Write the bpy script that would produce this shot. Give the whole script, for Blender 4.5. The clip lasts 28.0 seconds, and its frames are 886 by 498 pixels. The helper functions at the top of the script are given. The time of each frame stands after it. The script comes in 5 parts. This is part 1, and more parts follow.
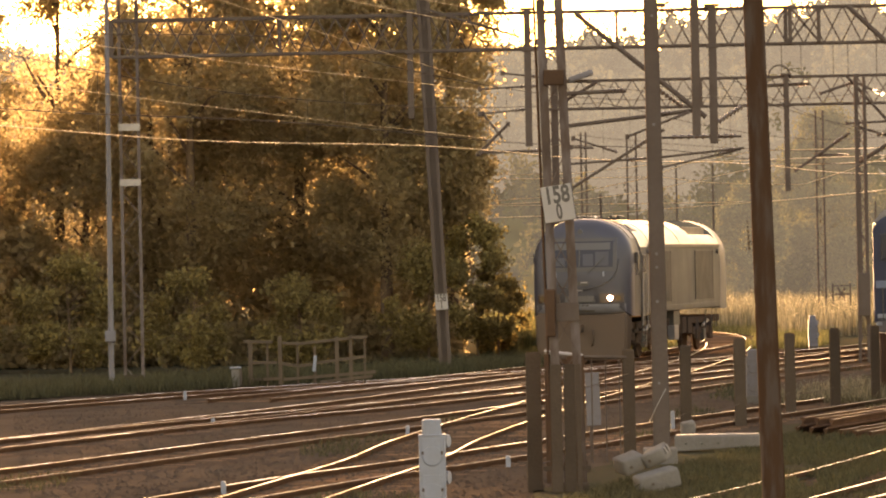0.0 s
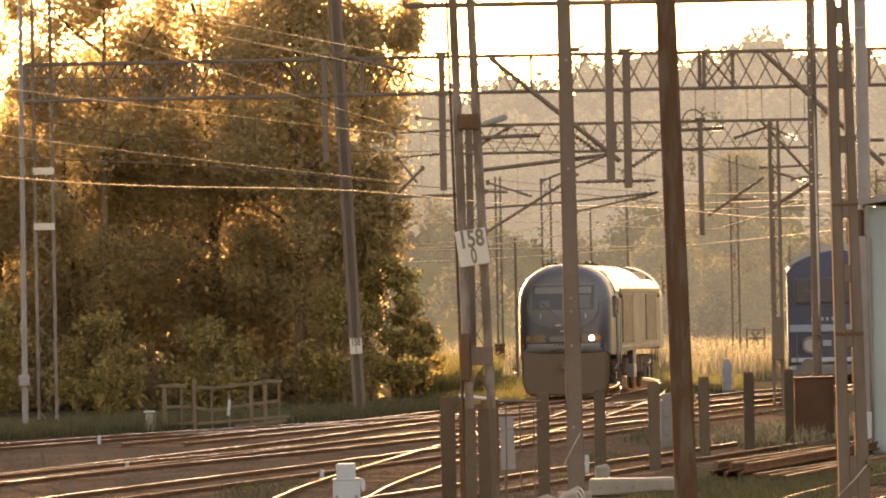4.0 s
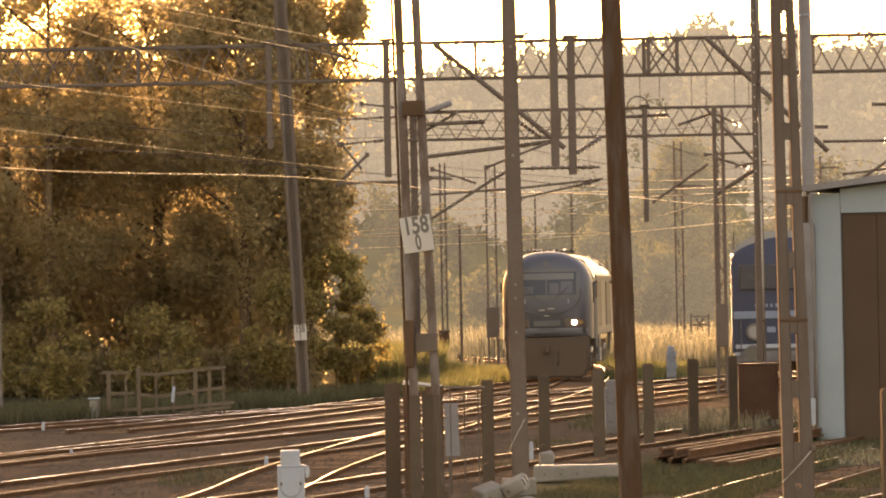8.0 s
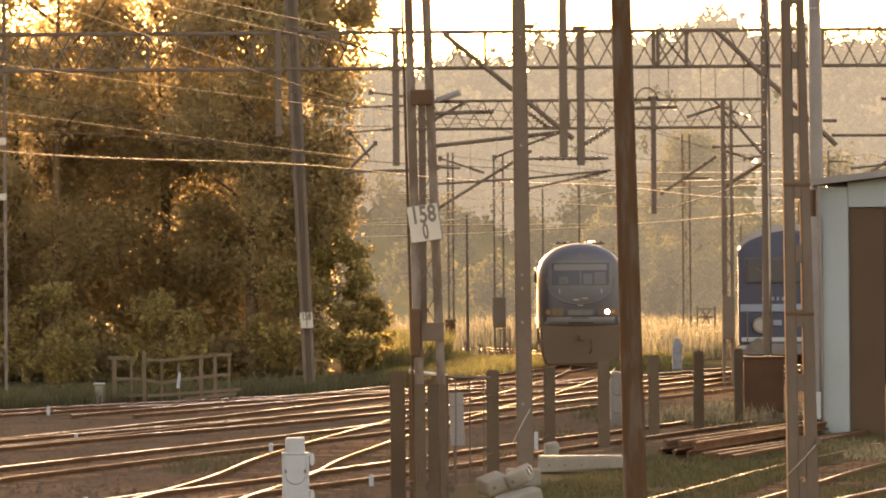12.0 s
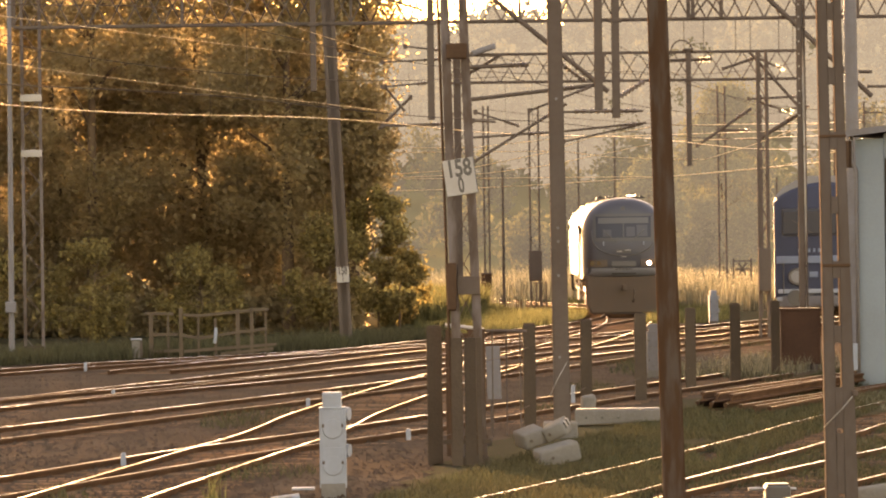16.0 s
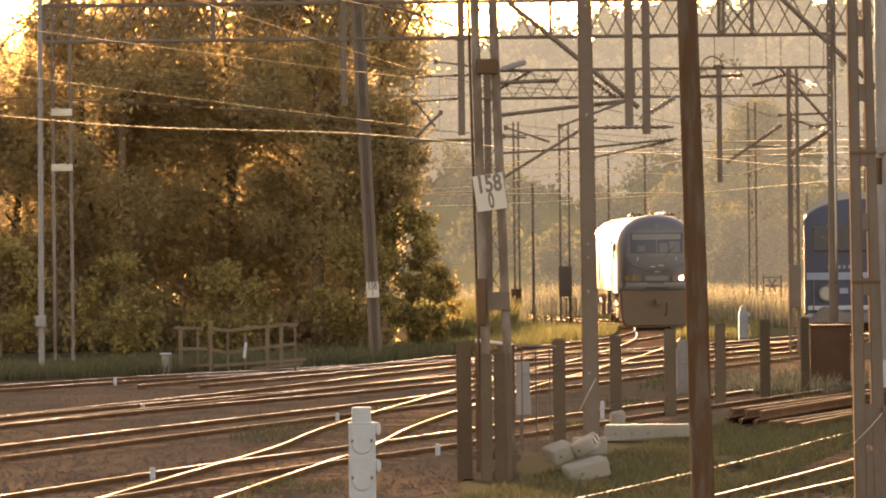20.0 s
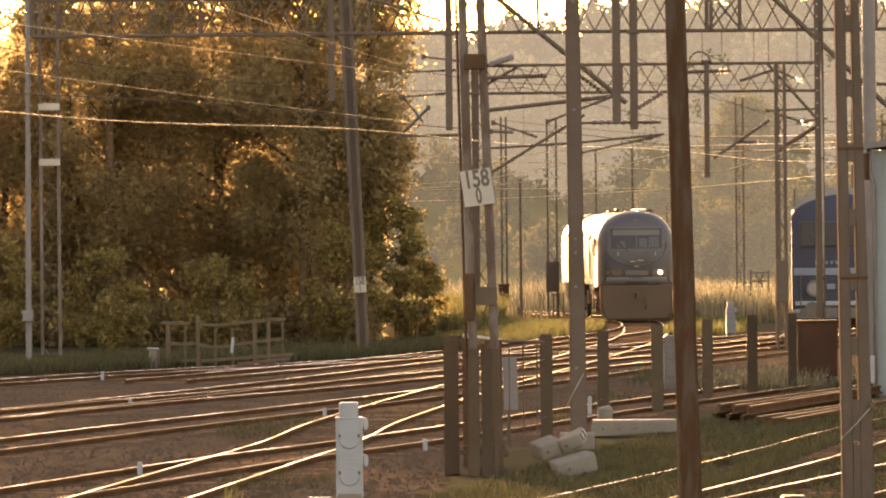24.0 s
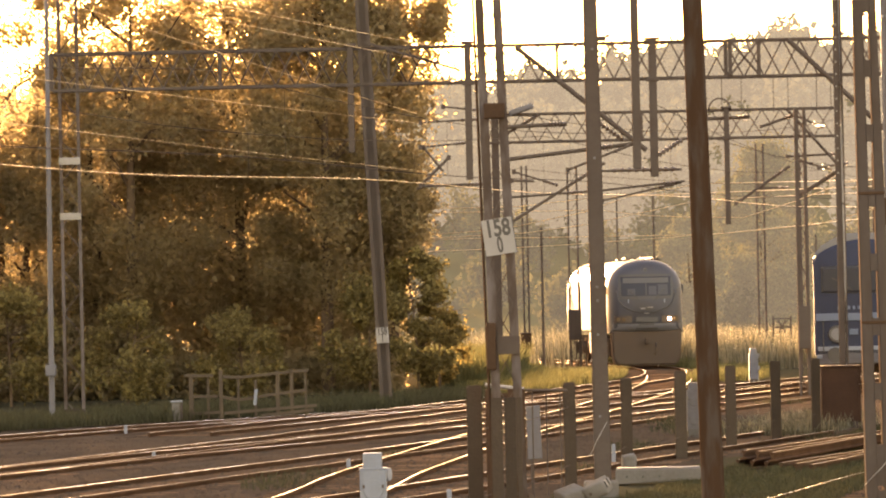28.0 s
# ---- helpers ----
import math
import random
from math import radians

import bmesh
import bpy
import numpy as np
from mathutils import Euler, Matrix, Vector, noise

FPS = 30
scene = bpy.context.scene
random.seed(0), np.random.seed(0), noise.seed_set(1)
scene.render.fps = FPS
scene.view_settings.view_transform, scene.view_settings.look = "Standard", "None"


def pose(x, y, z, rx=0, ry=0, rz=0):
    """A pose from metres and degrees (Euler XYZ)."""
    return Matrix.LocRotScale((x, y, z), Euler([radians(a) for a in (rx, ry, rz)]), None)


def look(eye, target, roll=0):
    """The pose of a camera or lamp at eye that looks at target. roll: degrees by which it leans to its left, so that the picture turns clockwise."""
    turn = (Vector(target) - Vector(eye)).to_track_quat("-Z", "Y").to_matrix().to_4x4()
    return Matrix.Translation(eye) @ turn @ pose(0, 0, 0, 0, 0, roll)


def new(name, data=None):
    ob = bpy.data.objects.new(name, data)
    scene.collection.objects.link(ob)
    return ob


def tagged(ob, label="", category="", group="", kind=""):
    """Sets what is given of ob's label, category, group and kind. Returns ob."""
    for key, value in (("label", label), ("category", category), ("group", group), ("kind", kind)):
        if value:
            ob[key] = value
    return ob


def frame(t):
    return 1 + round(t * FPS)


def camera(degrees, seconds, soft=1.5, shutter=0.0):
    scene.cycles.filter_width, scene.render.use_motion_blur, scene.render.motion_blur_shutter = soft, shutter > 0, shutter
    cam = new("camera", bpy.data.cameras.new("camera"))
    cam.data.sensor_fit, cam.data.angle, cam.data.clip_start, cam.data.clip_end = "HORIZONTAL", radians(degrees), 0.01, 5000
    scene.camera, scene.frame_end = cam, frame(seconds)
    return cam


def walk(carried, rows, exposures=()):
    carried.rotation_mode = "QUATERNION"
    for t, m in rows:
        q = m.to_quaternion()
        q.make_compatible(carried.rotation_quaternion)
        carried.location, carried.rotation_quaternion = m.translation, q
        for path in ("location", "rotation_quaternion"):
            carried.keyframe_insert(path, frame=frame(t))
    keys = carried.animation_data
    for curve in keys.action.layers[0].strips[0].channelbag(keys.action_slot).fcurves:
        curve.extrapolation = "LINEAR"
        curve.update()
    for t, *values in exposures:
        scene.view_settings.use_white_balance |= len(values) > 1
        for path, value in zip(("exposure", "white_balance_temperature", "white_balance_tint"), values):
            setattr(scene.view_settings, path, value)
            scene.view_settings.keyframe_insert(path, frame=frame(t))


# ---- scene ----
EXPOSURE, KELVIN, TINT = 3.30, 10200, 35
EYE = (0.0, 0.0, 3.0)


def aim(turn, lift, lean):
    """The camera on its stand: degrees to the right, upwards, and of lean to its left."""
    t, p = radians(turn), radians(lift)
    way = Vector((math.sin(t) * math.cos(p), math.cos(t) * math.cos(p), math.sin(p)))
    return look(EYE, Vector(EYE) + 100 * way, lean)


cam = camera(11.24, 28.0, soft=2.0)
walk(cam, [
    (0, aim(-0.905, 0.158, -1.128)),
    (0.5, aim(-0.801, 0.151, -1.218)),
    (1, aim(-0.675, 0.118, -1.159)),
    (1.5, aim(-0.520, 0.106, -1.128)),
    (2, aim(-0.314, 0.076, -0.910)),
    (2.5, aim(-0.157, 0.330, -1.063)),
    (3, aim(0.025, 0.561, -1.147)),
    (3.5, aim(0.138, 0.702, -1.244)),
    (5.5, aim(0.416, 0.679, -0.517)),
    (6, aim(0.472, 0.754, -0.995)),
    (6.5, aim(0.607, 0.702, -0.771)),
    (7, aim(0.669, 0.664, -1.025)),
    (7.5, aim(0.766, 0.547, -0.896)),
    (8, aim(0.897, 0.514, -1.107)),
    (8.5, aim(1.005, 0.440, -0.847)),
    (9, aim(0.994, 0.379, -0.615)),
    (9.5, aim(0.842, 0.355, -0.658)),
    (10, aim(0.786, 0.338, -0.539)),
    (10.5, aim(0.788, 0.354, -0.535)),
    (11, aim(0.817, 0.347, -0.301)),
    (11.5, aim(0.811, 0.381, -0.373)),
    (13.5, aim(0.664, 0.369, -0.675)),
    (14, aim(0.626, 0.298, -1.422)),
    (14.5, aim(0.605, -0.269, -0.833)),
    (15, aim(0.374, -0.385, -0.838)),
    (15.5, aim(0.324, -0.328, -0.897)),
    (16, aim(0.342, -0.205, -0.777)),
    (16.5, aim(0.361, -0.101, -0.551)),
    (17, aim(0.166, -0.028, -1.076)),
    (17.5, aim(0.137, -0.042, -1.011)),
    (18, aim(0.156, -0.041, -0.983)),
    (18.5, aim(0.164, -0.062, -0.627)),
    (19, aim(-0.046, -0.058, -0.585)),
    (19.5, aim(-0.107, -0.015, -0.576)),
    (20, aim(-0.036, -0.004, -0.597)),
    (20.5, aim(-0.006, 0.073, -0.854)),
    (21, aim(0.062, -0.052, -0.632)),
    (21.5, aim(0.115, -0.136, -0.300)),
    (23.5, aim(0.146, -0.081, -0.448)),
    (24, aim(0.123, -0.068, -0.538)),
    (24.5, aim(0.056, -0.226, -0.382)),
    (25, aim(0.000, -0.338, 0.000)),
    (25.5, aim(-0.022, -0.191, -0.247)),
    (26, aim(-0.108, 0.187, -0.727)),
    (26.5, aim(-0.119, 0.324, -0.692)),
    (27, aim(-0.136, 0.526, -1.232)),
    (27.5, aim(-0.126, 0.469, -0.597)),
    (28, aim(-0.143, 0.568, -1.198))
], exposures=[(s, EXPOSURE + e, KELVIN, TINT) for s, e in ((0.0, -0.28), (1.0, 0.00), (2.0, 0.20), (3.0, 0.10), (6.0, 0.00), (8.0, 0.00), (10.0, 0.18), (11.0, 0.20), (14.0, -0.10), (15.0, 0.12), (17.0, 0.05), (19.0, 0.25), (20.0, 0.10), (21.0, -0.10), (24.0, -0.10), (25.0, 0.18), (26.0, 0.12), (28.0, 0.05))])

# ---- sky and sun ----
SUN_TURN, SUN_RISE = -14.0, 8.5        # degrees: to the left of the view, above the horizon
world = bpy.data.worlds.new("evening_sky")
scene.world = world
world.use_nodes = True
wn = world.node_tree
sky = wn.nodes.new("ShaderNodeTexSky")
sky.sky_type = "NISHITA"
sky.sun_disc = False
sky.sun_elevation = radians(SUN_RISE)
sky.sun_rotation = radians(SUN_TURN)
sky.air_density, sky.dust_density, sky.ozone_density = 1.2, 2.0, 1.0
wn.nodes["Background"].inputs["Strength"].default_value = 0.15
wn.links.new(sky.outputs["Color"], wn.nodes["Background"].inputs["Color"])
sun_data = bpy.data.lights.new("sun", "SUN")
sun_data.energy, sun_data.angle, sun_data.color = 5.0, radians(0.6), (1.0, 0.79, 0.50)
sun = new("sun", sun_data)
st, sr = radians(SUN_TURN), radians(SUN_RISE)
sun_way = Vector((math.sin(st) * math.cos(sr), math.cos(st) * math.cos(sr), math.sin(sr)))
sun.matrix_world = look(sun_way * 200, (0, 0, 0))


# ---- materials ----
def material(name, base, dark=None, rough=0.7, metal=0.0, fine=40.0, coarse=1.5, amount=0.6, bump=0.15, random_each=0.0, translucent=0.0, coat=0.0, island=0.0, haze=0.0, edge=(0.52, 0.95), stretch=1.0):
    """A surface with stains (coarse) and grain (fine), in metres of the world."""
    m = bpy.data.materials.new(name)
    m.use_nodes = True
    n, l = m.node_tree.nodes, m.node_tree.links
    b = n["Principled BSDF"]
    dark = dark or tuple(c * 0.55 for c in base)
    geo = n.new("ShaderNodeNewGeometry")
    big, small = n.new("ShaderNodeTexNoise"), n.new("ShaderNodeTexNoise")
    big.inputs["Scale"].default_value, small.inputs["Scale"].default_value = coarse, fine
    big.inputs["Detail"].default_value, small.inputs["Detail"].default_value = 5, 4
    run = n.new("ShaderNodeVectorMath")
    run.operation = "MULTIPLY"
    run.inputs[1].default_value = (1, 1, stretch)
    l.new(geo.outputs["Position"], run.inputs[0])
    for tex in (big, small):
        l.new(run.outputs[0], tex.inputs["Vector"])
    add = n.new("ShaderNodeMath")
    add.operation = "MULTIPLY_ADD"
    add.inputs[1].default_value = 0.45
    l.new(small.outputs["Fac"], add.inputs[0])
    l.new(big.outputs["Fac"], add.inputs[2])
    ramp = n.new("ShaderNodeMapRange")
    ramp.inputs["From Min"].default_value, ramp.inputs["From Max"].default_value = edge
    ramp.inputs["To Max"].default_value = amount
    l.new(add.outputs[0], ramp.inputs["Value"])
    mix = n.new("ShaderNodeMix")
    mix.data_type = "RGBA"
    mix.inputs["A"].default_value, mix.inputs["B"].default_value = (*base, 1), (*dark, 1)
    l.new(ramp.outputs["Result"], mix.inputs["Factor"])
    colour = mix.outputs["Result"]
    if random_each or island:
        hsv = n.new("ShaderNodeHueSaturation")
        rnd = n.new("ShaderNodeMapRange")
        spread = random_each or island
        rnd.inputs["To Min"].default_value, rnd.inputs["To Max"].default_value = 1 - spread, 1 + spread
        if random_each:
            l.new(n.new("ShaderNodeObjectInfo").outputs["Random"], rnd.inputs["Value"])
        else:
            l.new(geo.outputs["Random Per Island"], rnd.inputs["Value"])
        l.new(rnd.outputs["Result"], hsv.inputs["Value"])
        l.new(colour, hsv.inputs["Color"])
        colour = hsv.outputs["Color"]
    l.new(colour, b.inputs["Base Color"])
    b.inputs["Metallic"].default_value = metal
    if rough > 0.78 or translucent:
        b.inputs["Specular IOR Level"].default_value = 0.0
    elif rough >= 0.55 and metal < 0.4:
        b.inputs["Specular IOR Level"].default_value = 0.15
    if coat:
        b.inputs["Coat Weight"].default_value = coat
    rr = n.new("ShaderNodeMapRange")
    rr.inputs["To Min"].default_value, rr.inputs["To Max"].default_value = max(0.05, rough - 0.1), min(1, rough + 0.12)
    l.new(big.outputs["Fac"], rr.inputs["Value"])
    l.new(rr.outputs["Result"], b.inputs["Roughness"])
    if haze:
        # emission puts the look of sunlit haze over far leaves and slope
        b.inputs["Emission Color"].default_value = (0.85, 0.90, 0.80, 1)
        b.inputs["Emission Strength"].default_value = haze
    if bump:
        bp = n.new("ShaderNodeBump")
        bp.inputs["Strength"].default_value, bp.inputs["Distance"].default_value = bump, 0.02
        l.new(small.outputs["Fac"], bp.inputs["Height"])
        l.new(bp.outputs["Normal"], b.inputs["Normal"])
    if translucent:
        tr, mx = n.new("ShaderNodeBsdfTranslucent"), n.new("ShaderNodeMixShader")
        l.new(colour, tr.inputs["Color"])
        mx.inputs[0].default_value = translucent
        l.new(b.outputs[0], mx.inputs[1])
        l.new(tr.outputs[0], mx.inputs[2])
        l.new(mx.outputs[0], n["Material Output"].inputs["Surface"])
    return m


def glow(name, colour, strength):
    m = bpy.data.materials.new(name)
    m.use_nodes = True
    b = m.node_tree.nodes["Principled BSDF"]
    b.inputs["Base Color"].default_value = (*colour, 1)
    b.inputs["Emission Color"].default_value = (*colour, 1)
    b.inputs["Emission Strength"].default_value = strength
    return m


def glass(name, colour, rough=0.05):
    m = bpy.data.materials.new(name)
    m.use_nodes = True
    b = m.node_tree.nodes["Principled BSDF"]
    b.inputs["Base Color"].default_value = (*colour, 1)
    b.inputs["Roughness"].default_value = rough
    b.inputs["Specular IOR Level"].default_value = 0.14
    return m


M_DIRT = material("brown_gravel", (0.066, 0.049, 0.036), (0.042, 0.031, 0.023), 0.95, 0, 16, 0.35, 0.8, 0.9)
M_BALLAST = material("rusty_ballast", (0.064, 0.046, 0.034), (0.038, 0.028, 0.021), 0.95, 0, 22, 0.5, 0.85, 1.0)
M_LAWN = material("dry_lawn", (0.041, 0.039, 0.024), (0.048, 0.037, 0.024), 0.95, 0, 25, 0.45, 0.9, 0.8)
M_BLADE = material("green_grass", (0.046, 0.047, 0.027), (0.055, 0.047, 0.028), 0.7, 0, 8, 0.3, 0.8, 0, island=0.3, translucent=0.2)
M_STRAW = material("straw_grass", (0.140, 0.129, 0.098), (0.080, 0.077, 0.050), 0.7, 0, 8, 0.25, 0.9, 0, island=0.5, translucent=0.4)
M_PLUME = material("pale_seed_heads", (0.30, 0.26, 0.19), (0.21, 0.18, 0.12), 0.8, 0, 8, 0.4, 0.8, 0, island=0.3, translucent=0.4)
# near-black patches in the colour imitate a broken glint along the polished head
M_RAILTOP = material("polished_rail", (0.72, 0.72, 0.71), (0.030, 0.019, 0.013), 0.28, 1.0, 2, 0.16, 1.0, 0.02, edge=(0.68, 0.74))
M_RAILDULL = material("dull_rail", (0.13, 0.11, 0.09), (0.035, 0.022, 0.015), 0.45, 0.8, 6, 0.5, 1.0, 0.02)
M_RAILSIDE = material("rusted_rail", (0.085, 0.046, 0.028), (0.05, 0.028, 0.018), 0.85, 0.2, 30, 2, 0.8, 0.3)
M_SLEEPER = material("old_sleeper", (0.11, 0.068, 0.043), (0.07, 0.042, 0.027), 0.9, 0, 18, 2, 0.8, 0.5, random_each=0.25)
M_RUST = material("rusted_steel", (0.066, 0.040, 0.027), (0.045, 0.027, 0.018), 0.8, 0.05, 22, 2.2, 0.9, 0.3)
M_RUSTPALE = material("worn_rusty_paint", (0.054, 0.041, 0.034), (0.042, 0.024, 0.015), 0.85, 0.0, 18, 7.0, 1.0, 0.35, edge=(0.60, 0.78), stretch=0.22)
M_MAST = material("rust_stained_mast", (0.074, 0.061, 0.054), (0.056, 0.042, 0.034), 0.85, 0.0, 14, 1.2, 1.0, 0.25, stretch=0.4)
M_STEEL = material("weathered_steel", (0.080, 0.064, 0.055), (0.060, 0.045, 0.037), 0.82, 0.0, 18, 1.4, 0.7, 0.15)
M_MASTGREY = material("mauve_grey_mast_paint", (0.108, 0.092, 0.088), (0.062, 0.044, 0.034), 0.8, 0.0, 16, 3.0, 0.9, 0.2, edge=(0.60, 0.86), stretch=0.3)
M_GREYSTEEL = material("grey_painted_steel", (0.115, 0.113, 0.123), (0.085, 0.074, 0.068), 0.68, 0.0, 14, 1.1, 0.7, 0.1)
M_GALV = material("galvanised_steel", (0.24, 0.23, 0.22), (0.16, 0.145, 0.13), 0.5, 0.5, 14, 1.4, 0.6, 0.06)
M_CONCPOST = material("dark_concrete", (0.056, 0.042, 0.032), (0.040, 0.030, 0.023), 0.9, 0, 25, 1.5, 0.8, 0.4, random_each=0.15)
M_CONC = material("pale_concrete", (0.13, 0.123, 0.113), (0.085, 0.075, 0.065), 0.85, 0, 25, 2.0, 0.7, 0.35)
M_WHITE = material("white_paint", (0.175, 0.20, 0.235), (0.14, 0.148, 0.16), 0.6, 0, 18, 2.5, 0.55, 0.08)
M_PLASTER = material("white_plaster", (0.14, 0.17, 0.19), (0.115, 0.13, 0.14), 0.85, 0, 20, 0.8, 0.6, 0.2)
M_DOOR = material("brown_door_paint", (0.043, 0.027, 0.018), (0.034, 0.021, 0.014), 0.7, 0, 25, 0.9, 0.7, 0.12)
M_ROOF = material("grey_roof_felt", (0.15, 0.14, 0.14), (0.09, 0.08, 0.08), 0.8, 0, 20, 1, 0.7, 0.2)
M_BLACK = material("black_paint", (0.03, 0.028, 0.026), (0.045, 0.035, 0.03), 0.5, 0, 25, 2, 0.5, 0.05)
M_SIGNW = material("sign_white", (0.215, 0.205, 0.195), (0.165, 0.15, 0.135), 0.5, 0, 25, 4, 0.5, 0.05)
M_BARK = material("bark", (0.11, 0.075, 0.05), (0.06, 0.04, 0.028), 0.95, 0, 14, 1.5, 0.8, 0.9)
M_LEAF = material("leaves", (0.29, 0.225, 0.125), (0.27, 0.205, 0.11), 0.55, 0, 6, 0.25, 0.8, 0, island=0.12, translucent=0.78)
M_LEAFLIGHT = material("sunlit_leaves", (0.18, 0.14, 0.055), (0.14, 0.105, 0.045), 0.55, 0, 6, 0.3, 0.8, 0, island=0.35, translucent=0.45)
# these four carry a haze glow in place of real air
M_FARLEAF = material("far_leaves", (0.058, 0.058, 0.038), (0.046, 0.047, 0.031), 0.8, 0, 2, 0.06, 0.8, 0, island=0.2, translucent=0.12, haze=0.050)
M_HAZELEAF = material("hazed_far_leaves", (0.085, 0.078, 0.032), (0.066, 0.060, 0.026), 0.8, 0, 2, 0.1, 0.8, 0, island=0.2, translucent=0.18, haze=0.027)
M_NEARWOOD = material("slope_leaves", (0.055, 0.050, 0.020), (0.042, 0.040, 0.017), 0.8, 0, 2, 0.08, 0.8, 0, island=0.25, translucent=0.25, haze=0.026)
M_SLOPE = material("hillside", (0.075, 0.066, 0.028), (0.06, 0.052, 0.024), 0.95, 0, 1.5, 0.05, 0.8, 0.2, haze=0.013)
M_WOOD = material("grey_old_wood", (0.085, 0.064, 0.047), (0.055, 0.042, 0.032), 0.85, 0, 20, 2, 0.8, 0.4)
M_LBLUE = material("dusty_blue_paint", (0.021, 0.022, 0.033), (0.029, 0.025, 0.023), 0.5, 0, 30, 1.2, 0.5, 0.03)
M_LGREY = material("light_grey_paint", (0.062, 0.058, 0.051), (0.050, 0.045, 0.039), 0.56, 0, 30, 1.1, 0.6, 0.03)
M_LROOF = material("silver_roof_paint", (0.092, 0.096, 0.094), (0.066, 0.067, 0.064), 0.36, 0.35, 30, 1.2, 0.5, 0.03)
M_STRIPE = material("pale_blue_stripe", (0.060, 0.090, 0.145), (0.052, 0.075, 0.115), 0.4, 0, 30, 1.2, 0.5, 0.03)
M_WEED = material("green_weeds", (0.100, 0.094, 0.045), (0.072, 0.074, 0.034), 0.7, 0, 8, 0.3, 0.9, 0, island=0.35, translucent=0.35)
M_LDARK = material("dark_underframe", (0.078, 0.058, 0.045), (0.088, 0.062, 0.046), 0.8, 0.0, 25, 1.5, 0.7, 0.15)
M_LBAND = material("blue_grey_band", (0.11, 0.112, 0.125), (0.08, 0.075, 0.075), 0.4, 0, 30, 1.2, 0.5, 0.03)
M_GRILLE = material("dark_grille", (0.026, 0.024, 0.022), (0.020, 0.018, 0.016), 0.6, 0.3, 40, 2, 0.5, 0.1)
M_BLUE2 = material("bright_blue_paint", (0.024, 0.029, 0.050), (0.026, 0.028, 0.040), 0.6, 0, 30, 1.2, 0.5, 0.03)
M_GLASS = glass("dark_glass", (0.028, 0.030, 0.038), 0.25)
M_CERAM = material("brown_insulator", (0.060, 0.036, 0.026), (0.04, 0.025, 0.018), 0.4, 0, 25, 3, 0.5, 0.02)
M_WIRE = material("copper_wire", (0.50, 0.36, 0.21), (0.3, 0.21, 0.12), 0.42, 1.0, 30, 2, 0.6, 0.0)
M_LAMP = glow("lit_headlamp", (1.0, 0.90, 0.74), 6.0)
M_PANEL = material("dim_panel_paint", (0.050, 0.047, 0.046), (0.042, 0.039, 0.037), 0.5, 0, 30, 1.2, 0.5, 0.03)
M_BEZEL = material("dark_red_lamp_housing", (0.040, 0.024, 0.019), (0.03, 0.02, 0.017), 0.3, 0, 30, 2, 0.4, 0.0)
M_AMBER = material("amber_lamp_glass", (0.065, 0.042, 0.022), (0.05, 0.032, 0.018), 0.15, 0, 30, 2, 0.4, 0.0)
M_RUSTBOX = material("rust_red_box_paint", (0.050, 0.024, 0.014), (0.033, 0.017, 0.011), 0.7, 0.1, 14, 1.6, 0.85, 0.2)


# ---- building blocks ----
def part(name, bm, mat, parent=None, label=""):
    me = bpy.data.meshes.new(name)
    bm.to_mesh(me)
    bm.free()
    me.materials.append(mat)
    ob = new(name, me)
    if parent:
        ob.parent = parent
    return tagged(ob, label)


def thing(name, x, y, z=0.0, label="", category="", group="", turn=0.0):
    ob = new(name)
    ob.matrix_world = pose(x, y, z, 0, 0, turn)
    ob.empty_display_size = 0.2
    return tagged(ob, label, category, group)


def smooth(bm, sharp=35):
    for f in bm.faces:
        f.smooth = True
    for e in bm.edges:
        if len(e.link_faces) == 2 and e.calc_face_angle(0) > radians(sharp):
            e.smooth = False
    return bm


def box(x, y, z, sx, sy, sz, bevel=0.0, m=None, bm=None):
    """A box centred at x, y, z."""
    b = bmesh.new()
    bmesh.ops.create_cube(b, size=1, matrix=Matrix.Translation((x, y, z)) @ Matrix.Diagonal((sx, sy, sz, 1)))
    if bevel:
        bmesh.ops.bevel(b, geom=b.edges[:], offset=bevel, segments=2, affect="EDGES", profile=0.5)
    if m is not None:
        bmesh.ops.transform(b, matrix=m, verts=b.verts)
    return join(bm, b)


def join(bm, b):
    if bm is None:
        return b
    me = bpy.data.meshes.new("tmp")
    b.to_mesh(me)
    b.free()
    bm.from_mesh(me)
    bpy.data.meshes.remove(me)
    return bm


def rod(p0, p1, r, n=8, r1=None, bm=None):
    """A round bar from p0 to p1."""
    p0, p1 = Vector(p0), Vector(p1)
    d = p1 - p0
    b = bmesh.new()
    bmesh.ops.create_cone(b, cap_ends=True, segments=n, radius1=r, radius2=r if r1 is None else r1, depth=d.length,
                          matrix=Matrix.Translation((p0 + p1) / 2) @ d.to_track_quat("Z", "Y").to_matrix().to_4x4())
    smooth(b, 50)
    return join(bm, b)


def bar(p0, p1, w, h=None, bm=None):
    """A flat or square bar from p0 to p1."""
    p0, p1 = Vector(p0), Vector(p1)
    d = p1 - p0
    b = bmesh.new()
    bmesh.ops.create_cube(b, size=1, matrix=Matrix.Translation((p0 + p1) / 2) @ d.to_track_quat("Z", "Y").to_matrix().to_4x4()
                          @ Matrix.Diagonal((w, h or w, d.length, 1)))
    return join(bm, b)


